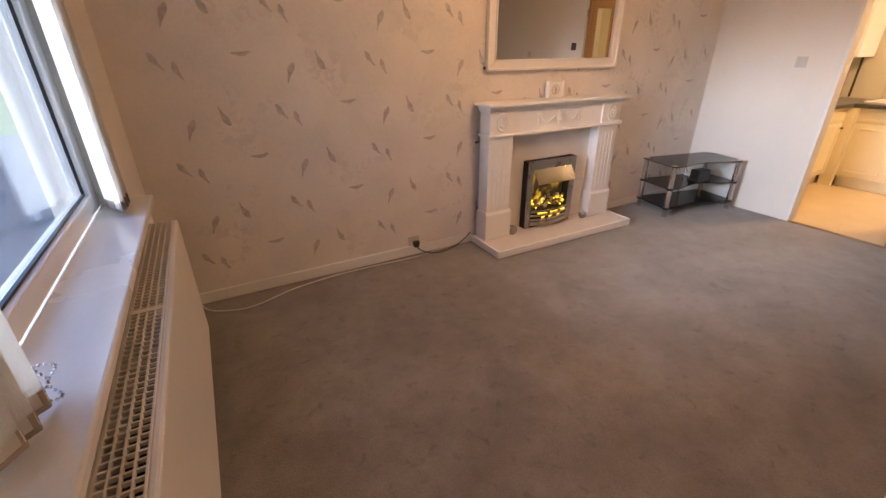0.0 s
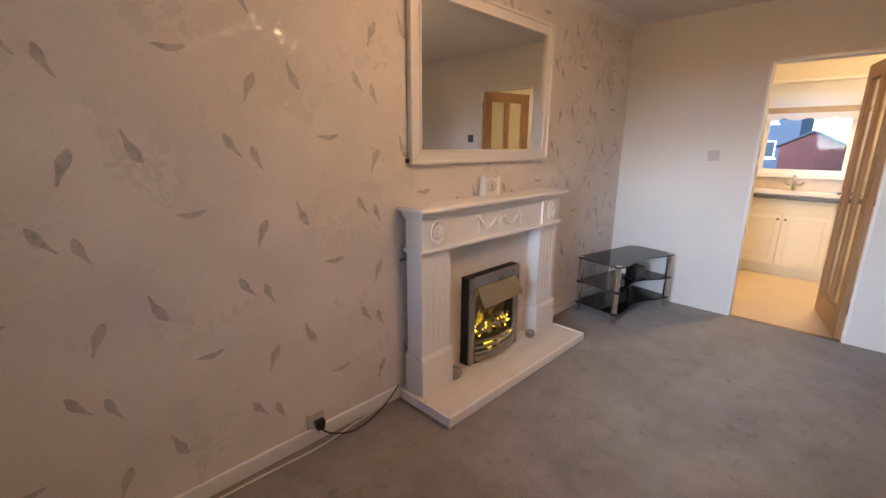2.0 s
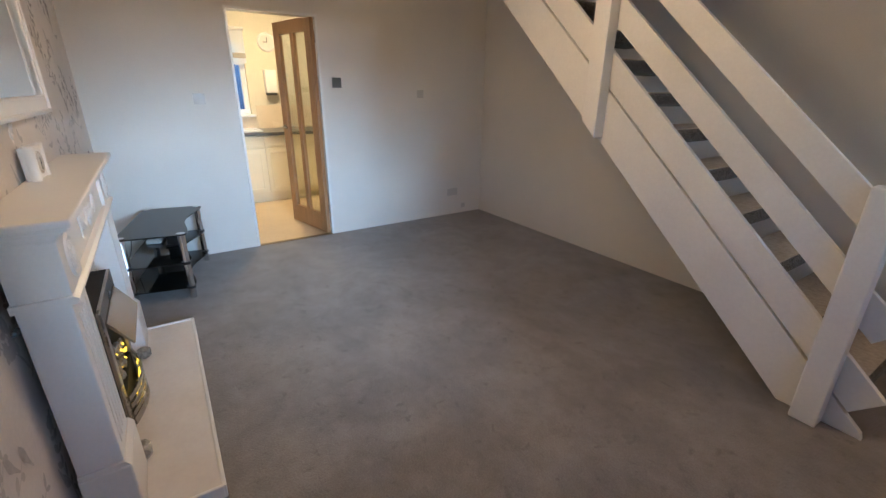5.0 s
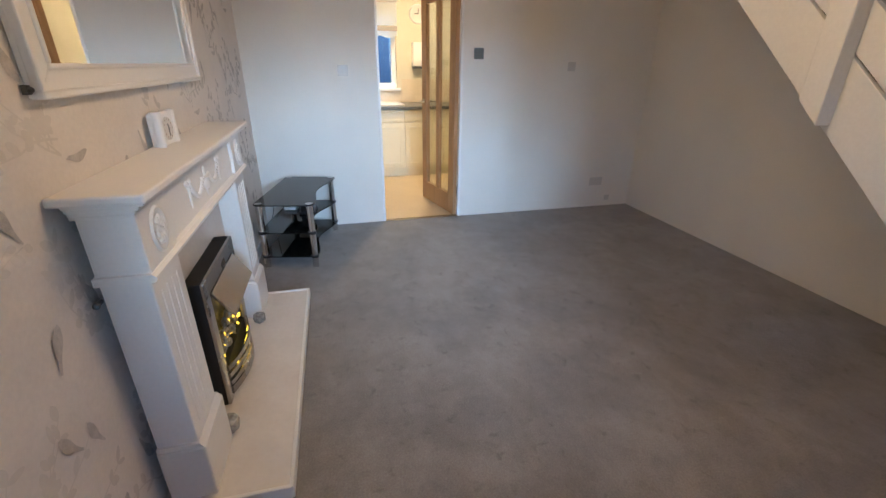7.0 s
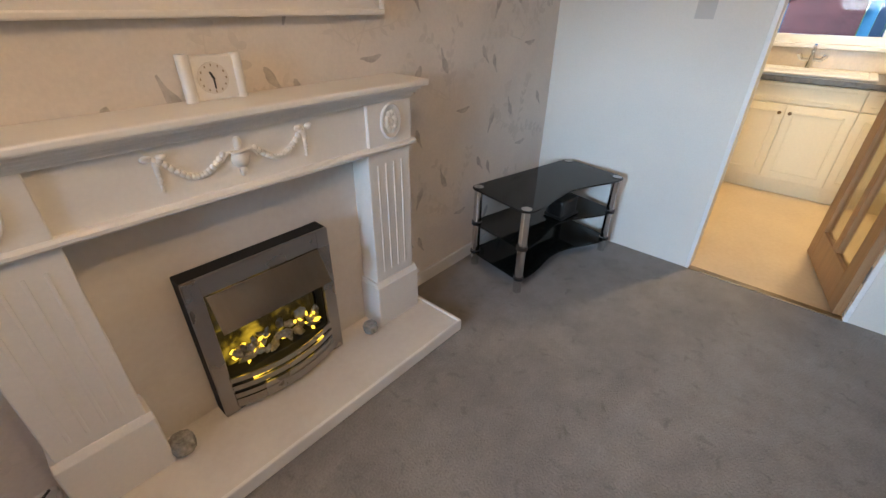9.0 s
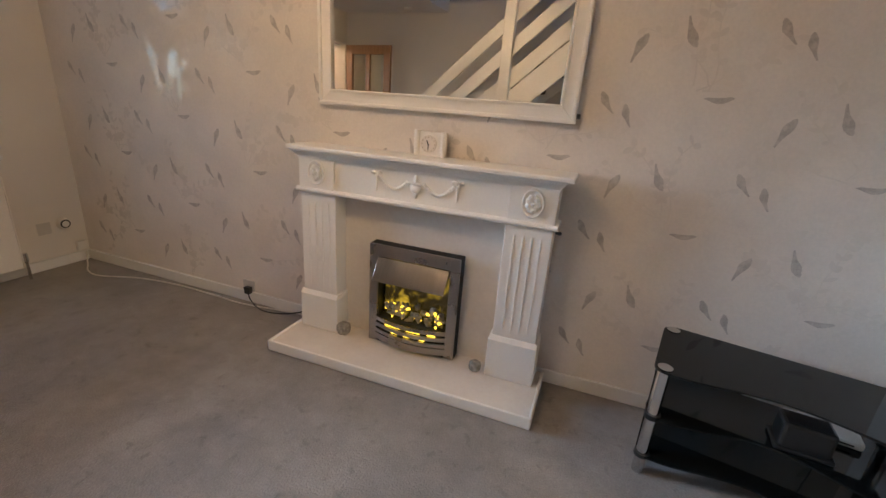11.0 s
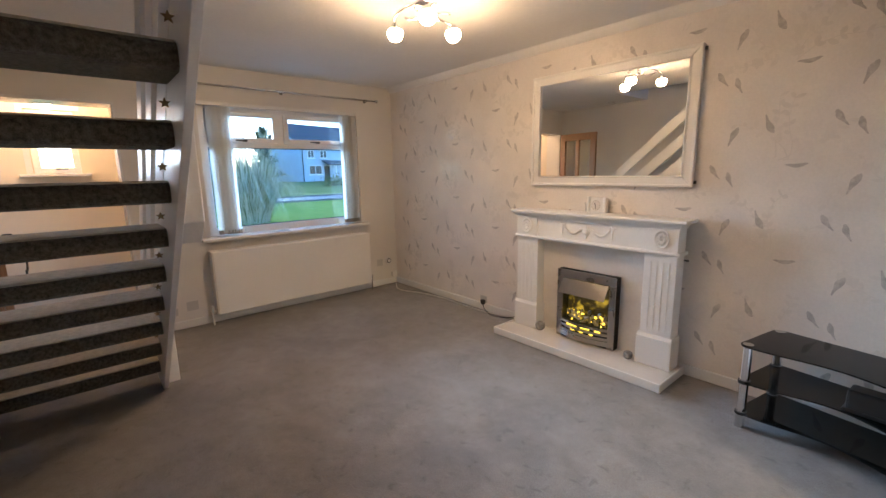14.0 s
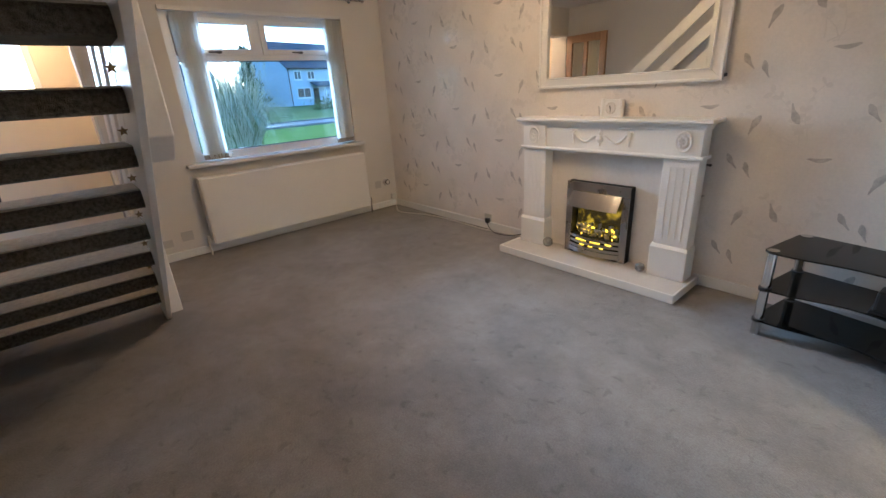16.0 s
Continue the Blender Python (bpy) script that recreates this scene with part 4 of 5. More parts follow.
# ---- ceiling lamp ----
lamp = thing("ceiling_lamp", "chrome ceiling lamp with three curled arms and lit glass shades", "ceiling lamp", (2.475, 1.695, TOP))
part("rose", R((0, 0, -0.024), (0, 0, 0), 0.052, 0.06, seg=24), M["chrome"], lamp, smooth=False)
for k in range(3):
    a = radians(85 + 120 * k)
    d = Vector((math.cos(a), math.sin(a), 0))
    n = Vector((-d.y, d.x, 0))
    arm = curve([d * 0.03 + Vector((0, 0, -0.02)), d * 0.09 + n * 0.06 + Vector((0, 0, -0.05)), d * 0.17 + n * 0.045 + Vector((0, 0, -0.085)), d * 0.20 + Vector((0, 0, -0.115))], 8)
    p = part("arm", tube(bmesh.new(), arm, 0.008), M["chrome"], lamp, smooth=True)
    curl = [d * (0.10 + 0.05 * math.cos(t)) - n * (0.03 + 0.035 * math.sin(t)) + Vector((0, 0, -0.07 - 0.006 * t)) for t in [0.35 * i for i in range(15)]]
    part("curl", tube(bmesh.new(), curl, 0.0065, 6), M["chrome"], p, smooth=True)
    c = d * 0.20 + Vector((0, 0, -0.165))
    part("socket", R(c + Vector((0, 0, 0.018)), c + Vector((0, 0, 0.055)), 0.044, 0.014, seg=18), M["chrome"], p)
    bm = ball(bmesh.new(), c, 0.047, (1, 1, 0.92), 20)
    part("shade", bm, M["bulb"], p, "lit white glass shade", smooth=True)

# ---- glazed oak doors ----
def oak_door(name, label, at, turn, w, panes, handle_side=1):
    """Leaf hinged at its origin, reaching along +x, face towards -y."""
    t = thing(name, label, "door", at, turn, kind="structure")
    h, th = 1.955, 0.038
    st, top, bot = 0.105, 0.11, 0.19
    for x0, x1 in ((0.0, st), (w - st, w)):
        part("stile", B(x0, x1, -th / 2, th / 2, 0.006, h, bev=0.003), M["oak"], t, "oak door stile")
    part("top_rail", B(st + 0.0005, w - st - 0.0005, -th / 2, th / 2, h - top, h, bev=0.003), M["oak"], t)
    part("bottom_rail", B(st + 0.0005, w - st - 0.0005, -th / 2, th / 2, 0.006, bot, bev=0.003), M["oak"], t)
    inner = w - 2 * st
    edges = []
    for k in range(1, panes):
        x = st + inner * k / panes
        part("muntin", B(x - 0.032, x + 0.032, -th / 2 + 0.003, th / 2 - 0.003, bot + 0.0005, h - top - 0.0005, bev=0.003), M["oak"], t)
    for k in range(panes):
        a, b = st + inner * k / panes, st + inner * (k + 1) / panes
        part("pane", B(a, b, -0.003, 0.003, bot, h - top), M["frosted"], t, "clear glass strip" if k == 0 else "")
    hx = w - 0.055
    for s in (-1, 1):
        bm = R((hx, s * (th / 2), 1.0), (hx, s * (th / 2 + 0.008), 1.0), 0.026, seg=18)
        rod(bm, (hx, s * th / 2, 1.0), (hx, s * (th / 2 + 0.045), 1.0), 0.009)
        rod(bm, (hx + 0.006, s * (th / 2 + 0.045), 1.0), (hx - 0.115, s * (th / 2 + 0.045), 1.0), 0.009, 0.0075)
        part("handle", bm, M["chrome"], t, "chrome lever handle")
    for z in (0.2, 1.75):
        part("hinge", R((-0.004, -th / 2 - 0.002, z), (-0.004, -th / 2 - 0.002, z + 0.09), 0.006), M["chrome"], t)
    return t


oak_door("door_1", "open oak kitchen door with tall clear glass strips", (4.845, 1.345, 0.006), 13, 0.69, 2)
d2 = oak_door("door_2", "open oak porch door with tall glass panels beside the stairs", (0.145, -0.475, 0.004), 9.5, 0.74, 2)
kt = thing("key_bunch", "black key wallet hanging from the porch door handle", "keys", (0.80, -0.305, 0.99))
bm = B(-0.05, 0.03, -0.018, 0.018, -0.015, 0.06, bev=0.012)
box(bm, -0.02, 0.015, -0.03, 0.02, 0.03, 0.075, bev=0.01)
part("wallet", bm, M["black"], kt)
part("strap", tube(bmesh.new(), curve([(0, 0.01, 0.0), (0.02, 0.05, -0.03), (0.01, 0.06, -0.10), (0.0, 0.055, -0.17)], 6), 0.006, 6), M["black"], kt)
part("tag", B(-0.012, 0.014, 0.045, 0.056, -0.24, -0.16, bev=0.004), M["black"], kt)

# ---- switches, sockets, cables ----
def plate(name, label, category, at, facing, w=0.086, h=0.086, rockers=1, material=None, sockets=0, group=""):
    """A wall plate. facing: degrees of the way it looks, about z, from -y."""
    t = thing(name, label, category, at, facing, group=group)
    m = material or M["plate"]
    part("cover", B(-w / 2, w / 2, -0.01, 0.0, -h / 2, h / 2, bev=0.003), m, t)
    for k in range(rockers):
        x = (k - (rockers - 1) / 2) * 0.03
        part("rocker", B(x - 0.011, x + 0.011, -0.0135, -0.0095, -0.016, 0.016, bev=0.002), m, t)
    for k in range(sockets):
        x = (k - (sockets - 1) / 2) * 0.07
        bm = B(x - 0.004, x + 0.004, -0.0104, -0.009, 0.006, 0.018)
        box(bm, x - 0.015, x - 0.008, -0.0104, -0.009, -0.014, -0.008)
        box(bm, x + 0.008, x + 0.015, -0.0104, -0.009, -0.014, -0.008)
        part("socket_holes", bm, M["black"], t)
    return t


KW = X1 - 0.0005
plate("light_switch", "white plastic blank switch plate on the off-white wall", "switch", (KW, 2.297, 1.291), 90, rockers=0, group="wall switches")
plate("light_switch", "white plastic blank plate on the off-white wall", "switch", (KW, 0.282, 1.337), 90, w=0.08, h=0.08, rockers=0, group="wall switches")
sw = plate("dimmer_switch", "dark pewter light switch beside the kitchen doorway", "switch", (KW, 1.163, 1.431), 90, w=0.09, h=0.09, rockers=0, material=M["grey_plate"])
part("knob", R((0, -0.009, 0.0), (0, -0.022, 0.0), 0.013, seg=16), M["chrome"], sw)
plate("wall_socket", "white double socket low on the off-white wall", "socket", (KW, -0.144, 0.264), 90, w=0.146, rockers=0, sockets=2, group="wall sockets")
plate("aerial_plate", "small white cable plate near the skirting", "socket", (KW, -0.30, 0.085), 90, w=0.06, h=0.06, rockers=0)
plate("wall_socket", "white double socket beside the radiator", "socket", (X0 + 0.0005, 0.735, 0.20), -90, w=0.10, h=0.09, rockers=0, sockets=1, group="wall sockets")
plate("light_switch", "white plastic light switch on the front wall beside the stairs", "switch", (X0 + 0.0005, 0.646, 1.34), -90, rockers=1, group="wall switches")
plate("phone_socket", "small white telephone box beside the radiator", "socket", (X0 + 0.0005, 0.565, 0.165), -90, w=0.10, h=0.07, rockers=0)
plate("wall_socket", "white single socket low beside the window corner", "socket", (X0 + 0.0005, 2.79, 0.29), -90, rockers=1, group="wall sockets")
tm = thing("room_thermostat", "round white dial thermostat low on the front wall", "thermostat", (X0, 2.905, 0.305))
part("dial", R((0, 0, 0), (0.03, 0, 0), 0.042, 0.036, seg=24), M["plastic"], tm)
part("ring", R((0.029, 0, 0), (0.0335, 0, 0), 0.031, seg=24), M["black"], tm, "dark inner ring")
part("centre", R((0.033, 0, 0), (0.036, 0, 0), 0.022, seg=24), M["plastic"], tm)
cb = thing("cable_box", "small white junction box just above the skirting", "socket", (X0 + 0.002, 2.985, 0.12))
part("box", B(0, 0.03, -0.035, 0.035, -0.03, 0.035, bev=0.004), M["plastic"], cb)
ps = plate("wall_socket", "white single socket above the skirting with a black plug", "socket", (1.645, Y1 - 0.0005, 0.105), 0, rockers=0, group="wall sockets")
pg = thing("plug", "black mains plug in the wall socket", "plug", (1.655, Y1 - 0.0105, 0.09))
part("body", bevelled(slab(bmesh.new(), [(-0.024, 0.022), (0.024, 0.022), (0.018, -0.024), (-0.018, -0.024)], "y", -0.032, 0.0), 0.004), M["black"], pg)
pts = [(1.655, Y1 - 0.03, 0.068), (1.70, Y1 - 0.05, 0.03), (1.80, Y1 - 0.075, 0.004), (1.93, Y1 - 0.06, 0.005), (2.05, Y1 - 0.03, 0.03), (2.10, Y1 - 0.024, 0.06), (2.135, Y1 - 0.02, 0.085)]
single("fire_cable", tube(bmesh.new(), curve(pts, 6), 0.004, 6), M["black"], "black mains cable from the plug to the fireplace", "cable")
pts = [(0.20, 2.96, 0.10), (0.24, 2.93, 0.012), (0.36, 2.86, 0.006), (0.50, 2.845, 0.006), (0.75, 2.94, 0.006), (1.05, 2.985, 0.006), (1.35, 2.985, 0.006), (1.62, 2.975, 0.006), (1.85, 3.0, 0.01), (2.05, 3.015, 0.02), (2.125, 3.02, 0.05)]
single("white_cable", tube(bmesh.new(), curve(pts, 6), 0.0042, 6), M["cable_white"], "white flex lying along the skirting on the carpet", "cable")
al = thing("smoke_alarm", "round white smoke alarm on the ceiling by the stairs", "smoke alarm", (1.12, -0.30, TOP))
part("body", R((0, 0, -0.032), (0, 0, 0), 0.045, 0.055, seg=28), M["plastic"], al)

# ---- porch ----
pw = thing("window_2", "small white porch window with a top-hung casement", "window", (PX - 0.09, -0.05, 1.44), kind="structure")
bm = bmesh.new()
for q in ((-0.17, 0.17, 0.0, 0.055), (-0.17, 0.17, 0.525, 0.58), (-0.17, -0.115, 0.055, 0.525), (0.115, 0.17, 0.055, 0.525)):
    box(bm, 0.0, 0.06, *q, bev=0.005)
part("window_frame", bm, M["upvc"], pw)
part("pane", B(0.02, 0.026, -0.12, 0.12, 0.05, 0.53), M["pane"], pw).visible_shadow = False
bm = B(0.058, 0.075, -0.015, 0.015, 0.035, 0.055, bev=0.003)
box(bm, 0.072, 0.084, -0.02, 0.075, 0.038, 0.052, bev=0.003)
part("handle", bm, M["dark_steel"], pw, "dark window handle")
structure("sill_porch", B(PX - 0.03, PX + 0.07, -0.32, 0.19, 1.41, 1.438, bev=0.006), M["gloss"], "white window sill in the porch", "window sill")
structure("architrave_porch", slab(box(bmesh.new(), PX, PX + 0.012, -0.27, 0.17, 2.02, 2.07, bev=0.003), [(-0.27, 1.44), (-0.225, 1.44), (-0.225, 2.02), (-0.27, 2.02)], "x", PX, PX + 0.011), M["gloss"], "white trim round the porch window", "trim")
pl = thing("porch_lamp", "lit glass lamp under the porch ceiling", "lamp", (-0.55, -0.07, TOP))
part("base", R((0, 0, -0.02), (0, 0, 0), 0.055, seg=20), M["chrome"], pl)
part("stem", R((0, 0, -0.225), (0, 0, -0.02), 0.006), M["chrome"], pl)
part("shade", R((0, 0, -0.36), (0, 0, -0.225), 0.056, 0.046, seg=24), M["plamp"], pl, "lit white glass shade")

# ---- kitchen ----
CF, WT = 6.46, 0.87


def unit(name, label, x, y, turn, w, doors=1, drawer=True, knob=1):
    """A base unit, its front towards -y in its own axes."""
    t = thing(name, label, "cabinet", (x, y, 0.0), turn, group="kitchen base units")
    part("body", B(-w / 2, w / 2, 0.022, 0.56, 0.12, WT - 0.04), M["cream_unit"], t)
    part("plinth", B(-w / 2, w / 2, 0.06, 0.08, 0.0, 0.12), M["cream_unit"], t)
    n = doors
    top = 0.68 if drawer else WT - 0.045
    for k in range(n):
        a, b = -w / 2 + w * k / n + 0.002, -w / 2 + w * (k + 1) / n - 0.002
        d = part("cabinet_door", B(a, b, 0.0, 0.02, 0.125, top, bev=0.004), M["cream_unit"], t, "cream panelled door")
        bm = bmesh.new()
        for q in ((a + 0.05, b - 0.05, 0.175, 0.187), (a + 0.05, b - 0.05, top - 0.062, top - 0.05), (a + 0.05, a + 0.062, 0.187, top - 0.062), (b - 0.062, b - 0.05, 0.187, top - 0.062)):
            box(bm, q[0], q[1], -0.006, 0.002, q[2], q[3], bev=0.003)
        part("panel_mould", bm, M["cream_unit"], d)
        kx = b - 0.03 if (k == 0 and n == 2) or (n == 1 and knob > 0) else a + 0.03
        part("knob", ball(R((kx, 0.0, top - 0.06), (kx, -0.012, top - 0.06), 0.005), (kx, -0.018, top - 0.06), 0.013, seg=10), M["brass"], d)
    if drawer:
        dr = part("drawer_front", B(-w / 2 + 0.002, w / 2 - 0.002, 0.0, 0.02, 0.688, WT - 0.045, bev=0.004), M["cream_unit"], t, "cream drawer front")
        bm = bmesh.new()
        for z in (0.712, 0.79):
            box(bm, -w / 2 + 0.05, w / 2 - 0.05, -0.005, 0.002, z, z + 0.01, bev=0.003)
        part("panel_mould", bm, M["cream_unit"], dr)
    return t


for k, (yc, w, n) in enumerate(((1.95, 0.80, 2), (1.30, 0.50, 1), (0.80, 0.50, 1), (0.30, 0.50, 1))):
    unit("base_unit", "cream kitchen base unit with panelled doors under the worktop", CF, yc, -90, w, n)
corner = unit("base_unit", "cream corner base unit with panelled door and drawer", 6.10, 2.43, 0, 0.62, 1)
part("corner_post", B(0.305, 0.37, -0.085, 0.03, 0.0, WT - 0.045), M["cream_unit"], corner)
unit("base_unit", "cream kitchen base unit with panelled doors beside the doorway", 5.36, 2.43, 0, 0.84, 2)
bm = slab(bmesh.new(), [(KX1, 0.02), (KX1, Y1), (4.935, Y1), (4.935, 2.40), (6.43, 2.40), (6.43, 0.02)], "z", WT - 0.038, WT)
single("worktop", bevelled(bm, 0.006), M["worktop"], "speckled dark grey laminate worktop on the kitchen units", "worktop")
sk = thing("sink", "white inset kitchen sink under the window", "sink", (6.76, 1.95, WT))
bm = bmesh.new()
for q in ((-0.22, 0.22, -0.42, -0.37), (-0.22, 0.22, 0.37, 0.42), (-0.22, -0.17, -0.37, 0.37), (0.12, 0.22, -0.37, 0.37)):
    box(bm, *q, 0.0, 0.018, bev=0.007)
box(bm, -0.17, 0.12, -0.37, 0.37, 0.0, 0.006)
part("basin", bm, M["plastic"], sk)
tp = thing("mixer_tap", "chrome kitchen mixer tap behind the sink", "tap", (6.94, 1.95, WT + 0.018))
part("body", rod(R((0, 0, 0), (0, 0, 0.09), 0.022, 0.016), (0, -0.07, 0.06), (0, 0.07, 0.06), 0.012), M["chrome"], tp)
part("spout", tube(bmesh.new(), curve([(0, 0, 0.08), (-0.02, 0, 0.15), (-0.09, 0, 0.165), (-0.15, 0, 0.12)], 6), 0.01), M["chrome"], tp, smooth=True)
for s in (-1, 1):
    part("tap_head", R((0, s * 0.065, 0.06), (0, s * 0.085, 0.095), 0.014, 0.018), M["chrome"], tp)
kw = thing("window_3", "white framed kitchen window over the sink", "window", (KX1 + 0.06, (KW0 + KW1) / 2, KWZ0), kind="structure")
hw, hh = (KW1 - KW0) / 2, KWZ1 - KWZ0
bm = bmesh.new()
for q in ((-hw, hw, 0.0, 0.06), (-hw, hw, hh - 0.06, hh), (-hw, -hw + 0.06, 0.06, hh - 0.06), (hw - 0.06, hw, 0.06, hh - 0.06)):
    box(bm, 0.0, 0.06, *q, bev=0.006)
part("window_frame", bm, M["upvc"], kw)
part("pane", B(0.025, 0.031, -hw + 0.055, hw - 0.055, 0.055, hh - 0.055), M["pane_back"], kw).visible_shadow = False
structure("sill_kitchen", B(KX1 - 0.05, KX1 + 0.07, KW0 - 0.04, KW1 + 0.04, KWZ0 - 0.03, KWZ0 + 0.002, bev=0.006), M["gloss"], "white kitchen window sill", "window sill")
bl = thing("roller_blind", "white roller blind with a scalloped hem over the kitchen window", "blind", (KX1 - 0.015, (KW0 + KW1) / 2, 2.06))
pts = [(-hw - 0.02, 0.0), (-hw - 0.02, -0.385)]
for k in range(1, 33):
    u = k / 33
    pts.append((-hw - 0.02 + (2 * hw + 0.04) * u, -0.385 - 0.03 * abs(math.sin(4 * math.pi * u))))
pts += [(hw + 0.02, -0.385), (hw + 0.02, 0.0)]
part("fabric", slab(bmesh.new(), pts, "x", -0.002, 0.0), M["blind"], bl)
part("roller", R((-0.01, -hw - 0.03, 0.0), (-0.01, hw + 0.03, 0.0), 0.02), M["plastic"], bl)
part("hem_trim", B(-0.004, 0.001, -hw - 0.02, hw + 0.02, -0.335, -0.275), M["blind_weight"], bl, "beige trim band")
bo = thing("boiler", "white wall boiler with copper pipes beneath", "boiler", (6.86, 2.80, 1.30))
part("case", B(-0.2, 0.2, -0.2, 0.23, 0.0, 0.75, bev=0.01), M["rad"], bo)
part("control_panel", B(-0.203, -0.198, -0.12, 0.12, 0.03, 0.10), M["black"], bo)
for k in range(4):
    y = -0.14 + 0.09 * k
    part("pipe", R((0.1, y, -0.41), (0.1, y, 0.0), 0.011), M["bark"], bo)
hb = thing("wall_heater", "small white box unit on the kitchen wall", "heater", (KX1 - 0.001, 1.27, 1.29))
part("case", B(-0.12, 0.0, -0.07, 0.07, 0.03, 0.31, bev=0.008), M["rad"], hb)
part("vent", B(-0.11, -0.01, -0.06, 0.06, 0.0, 0.03), M["dark_steel"], hb)
structure("splashback_1", B(KX1 - 0.008, KX1 - 0.002, -0.5, KW0 - 0.06, WT + 0.002, 1.16), M["ktile"], "beige splashback over the worktop", "splashback")
structure("splashback_2", B(KX1 - 0.008, KX1 - 0.002, KW0 - 0.058, KW1 + 0.06, WT + 0.002, KWZ0 - 0.034), M["ktile"], "beige splashback under the kitchen window", "splashback")
wc = thing("wall_clock", "round white wall clock on the kitchen wall", "clock", (KX1 - 0.001, 1.25, 1.925))
part("case", R((-0.03, 0, 0), (0, 0, 0), 0.10, 0.115, seg=28), M["plastic"], wc)
part("dial", R((-0.033, 0, 0), (-0.029, 0, 0), 0.085, seg=28), M["marble"], wc, "pale dial")
part("clock_hands", box(B(-0.036, -0.033, -0.006, 0.05, -0.004, 0.004), -0.036, -0.033, -0.004, 0.004, 0.004, 0.06), M["black"], wc)
kl = thing("kitchen_lamp", "round lit ceiling light in the kitchen", "ceiling lamp", (6.0, 1.5, TOP))
part("base", R((0, 0, -0.03), (0, 0, 0), 0.15, seg=28), M["plastic"], kl)
part("diffuser", ball(bmesh.new(), (0, 0, -0.03), 0.135, (1, 1, 0.42), 24), M["klamp"], kl, "lit frosted diffuser", smooth=True)

# ---- outside ----
def sheet(name, x0, x1, y0, y1, z, material, label):
    structure(name, B(x0, x1, y0, y1, z - 0.2, z), material, label, name.split("_")[0])


sheet("ground", -400, 300, -400, 400, GROUND, M["grass"], "green lawn reaching to the houses")
sheet("road", -26.5, -21.5, -300, 300, GROUND + 0.02, M["road"], "grey asphalt street past the lawn")
structure("ground_verge", slab(bmesh.new(), [(-26.5, GROUND - 0.3), (-26.5, GROUND + 0.06), (-55, GROUND + 0.62), (-140, GROUND + 0.62), (-140, GROUND - 0.3)], "y", -300, 300), M["verge"], "pale sloping grass beyond the street", "ground")
for k, x in enumerate((-21.5, -26.62)):
    structure("kerb_%d" % (k + 1), B(x, x + 0.13, -300, 300, GROUND - 0.1, GROUND + 0.11, bev=0.01), M["concrete"], "concrete kerb along the street", "kerb")
sheet("pavement_front", -6.0, -0.2, -12, 14, GROUND + 0.03, M["concrete"], "pale concrete paving along the house front")
sheet("pavement", 7.4, 15.5, -8, 8, GROUND + 0.03, M["concrete"], "grey paved yard behind the kitchen")

pampas = thing("pampas_grass", "tall clump of pampas grass with pale plumes on the lawn", "pampas grass", (-12.0, 4.85, GROUND))
rg = random.Random(11)
green, straw, plume = bmesh.new(), bmesh.new(), bmesh.new()


def blade(bm, base, ang, reach, height, w, bow=2.1):
    """A ribbon that rises from its base and arches over."""
    d = Vector((math.cos(ang), math.sin(ang), 0))
    s = Vector((-d.y, d.x, 0)) * w
    prev = None
    for i in range(8):
        t = i / 7
        p = base + d * reach * t + Vector((0, 0, height * math.sin(t * bow)))
        q = s * (1 - 0.9 * t)
        cur = (bm.verts.new(p - q), bm.verts.new(p + q))
        if prev:
            bm.faces.new((prev[0], prev[1], cur[1], cur[0]))
        prev = cur


for i in range(1500):
    a, r = rg.uniform(0, 2 * math.pi), 0.65 * math.sqrt(rg.random())
    base = Vector((r * math.cos(a), r * math.sin(a), 0))
    out = rg.random() ** 0.8
    blade(green if rg.random() < 0.24 else straw, base, a + rg.uniform(-0.4, 0.4), 0.2 + 1.9 * out, (3.0 - 1.7 * out) * rg.uniform(0.72, 1.1), rg.uniform(0.008, 0.018), 1.5 + 1.45 * out)
for i in range(40):
    a, r = rg.uniform(0, 2 * math.pi), rg.uniform(0.1, 0.5)
    base = Vector((r * math.cos(a), r * math.sin(a), 0))
    reach, height = rg.uniform(0.15, 1.1), rg.uniform(2.6, 3.6)
    blade(straw, base, a, reach, height, 0.007, 1.6)
    tip = base + Vector((math.cos(a), math.sin(a), 0)) * reach
    for j in range(16):
        b = tip + Vector((rg.uniform(-0.04, 0.04), rg.uniform(-0.04, 0.04), height - rg.uniform(0.05, 0.4)))
        blade(plume, b, rg.uniform(0, 6.28), 0.08, 0.16, 0.005)
part("leaves", green, M["reed"], pampas, "arching green leaves")
part("dry_leaves", straw, M["straw"], pampas, "dry straw coloured leaves")
part("plumes", plume, M["straw"], pampas, "feathery pale plumes")


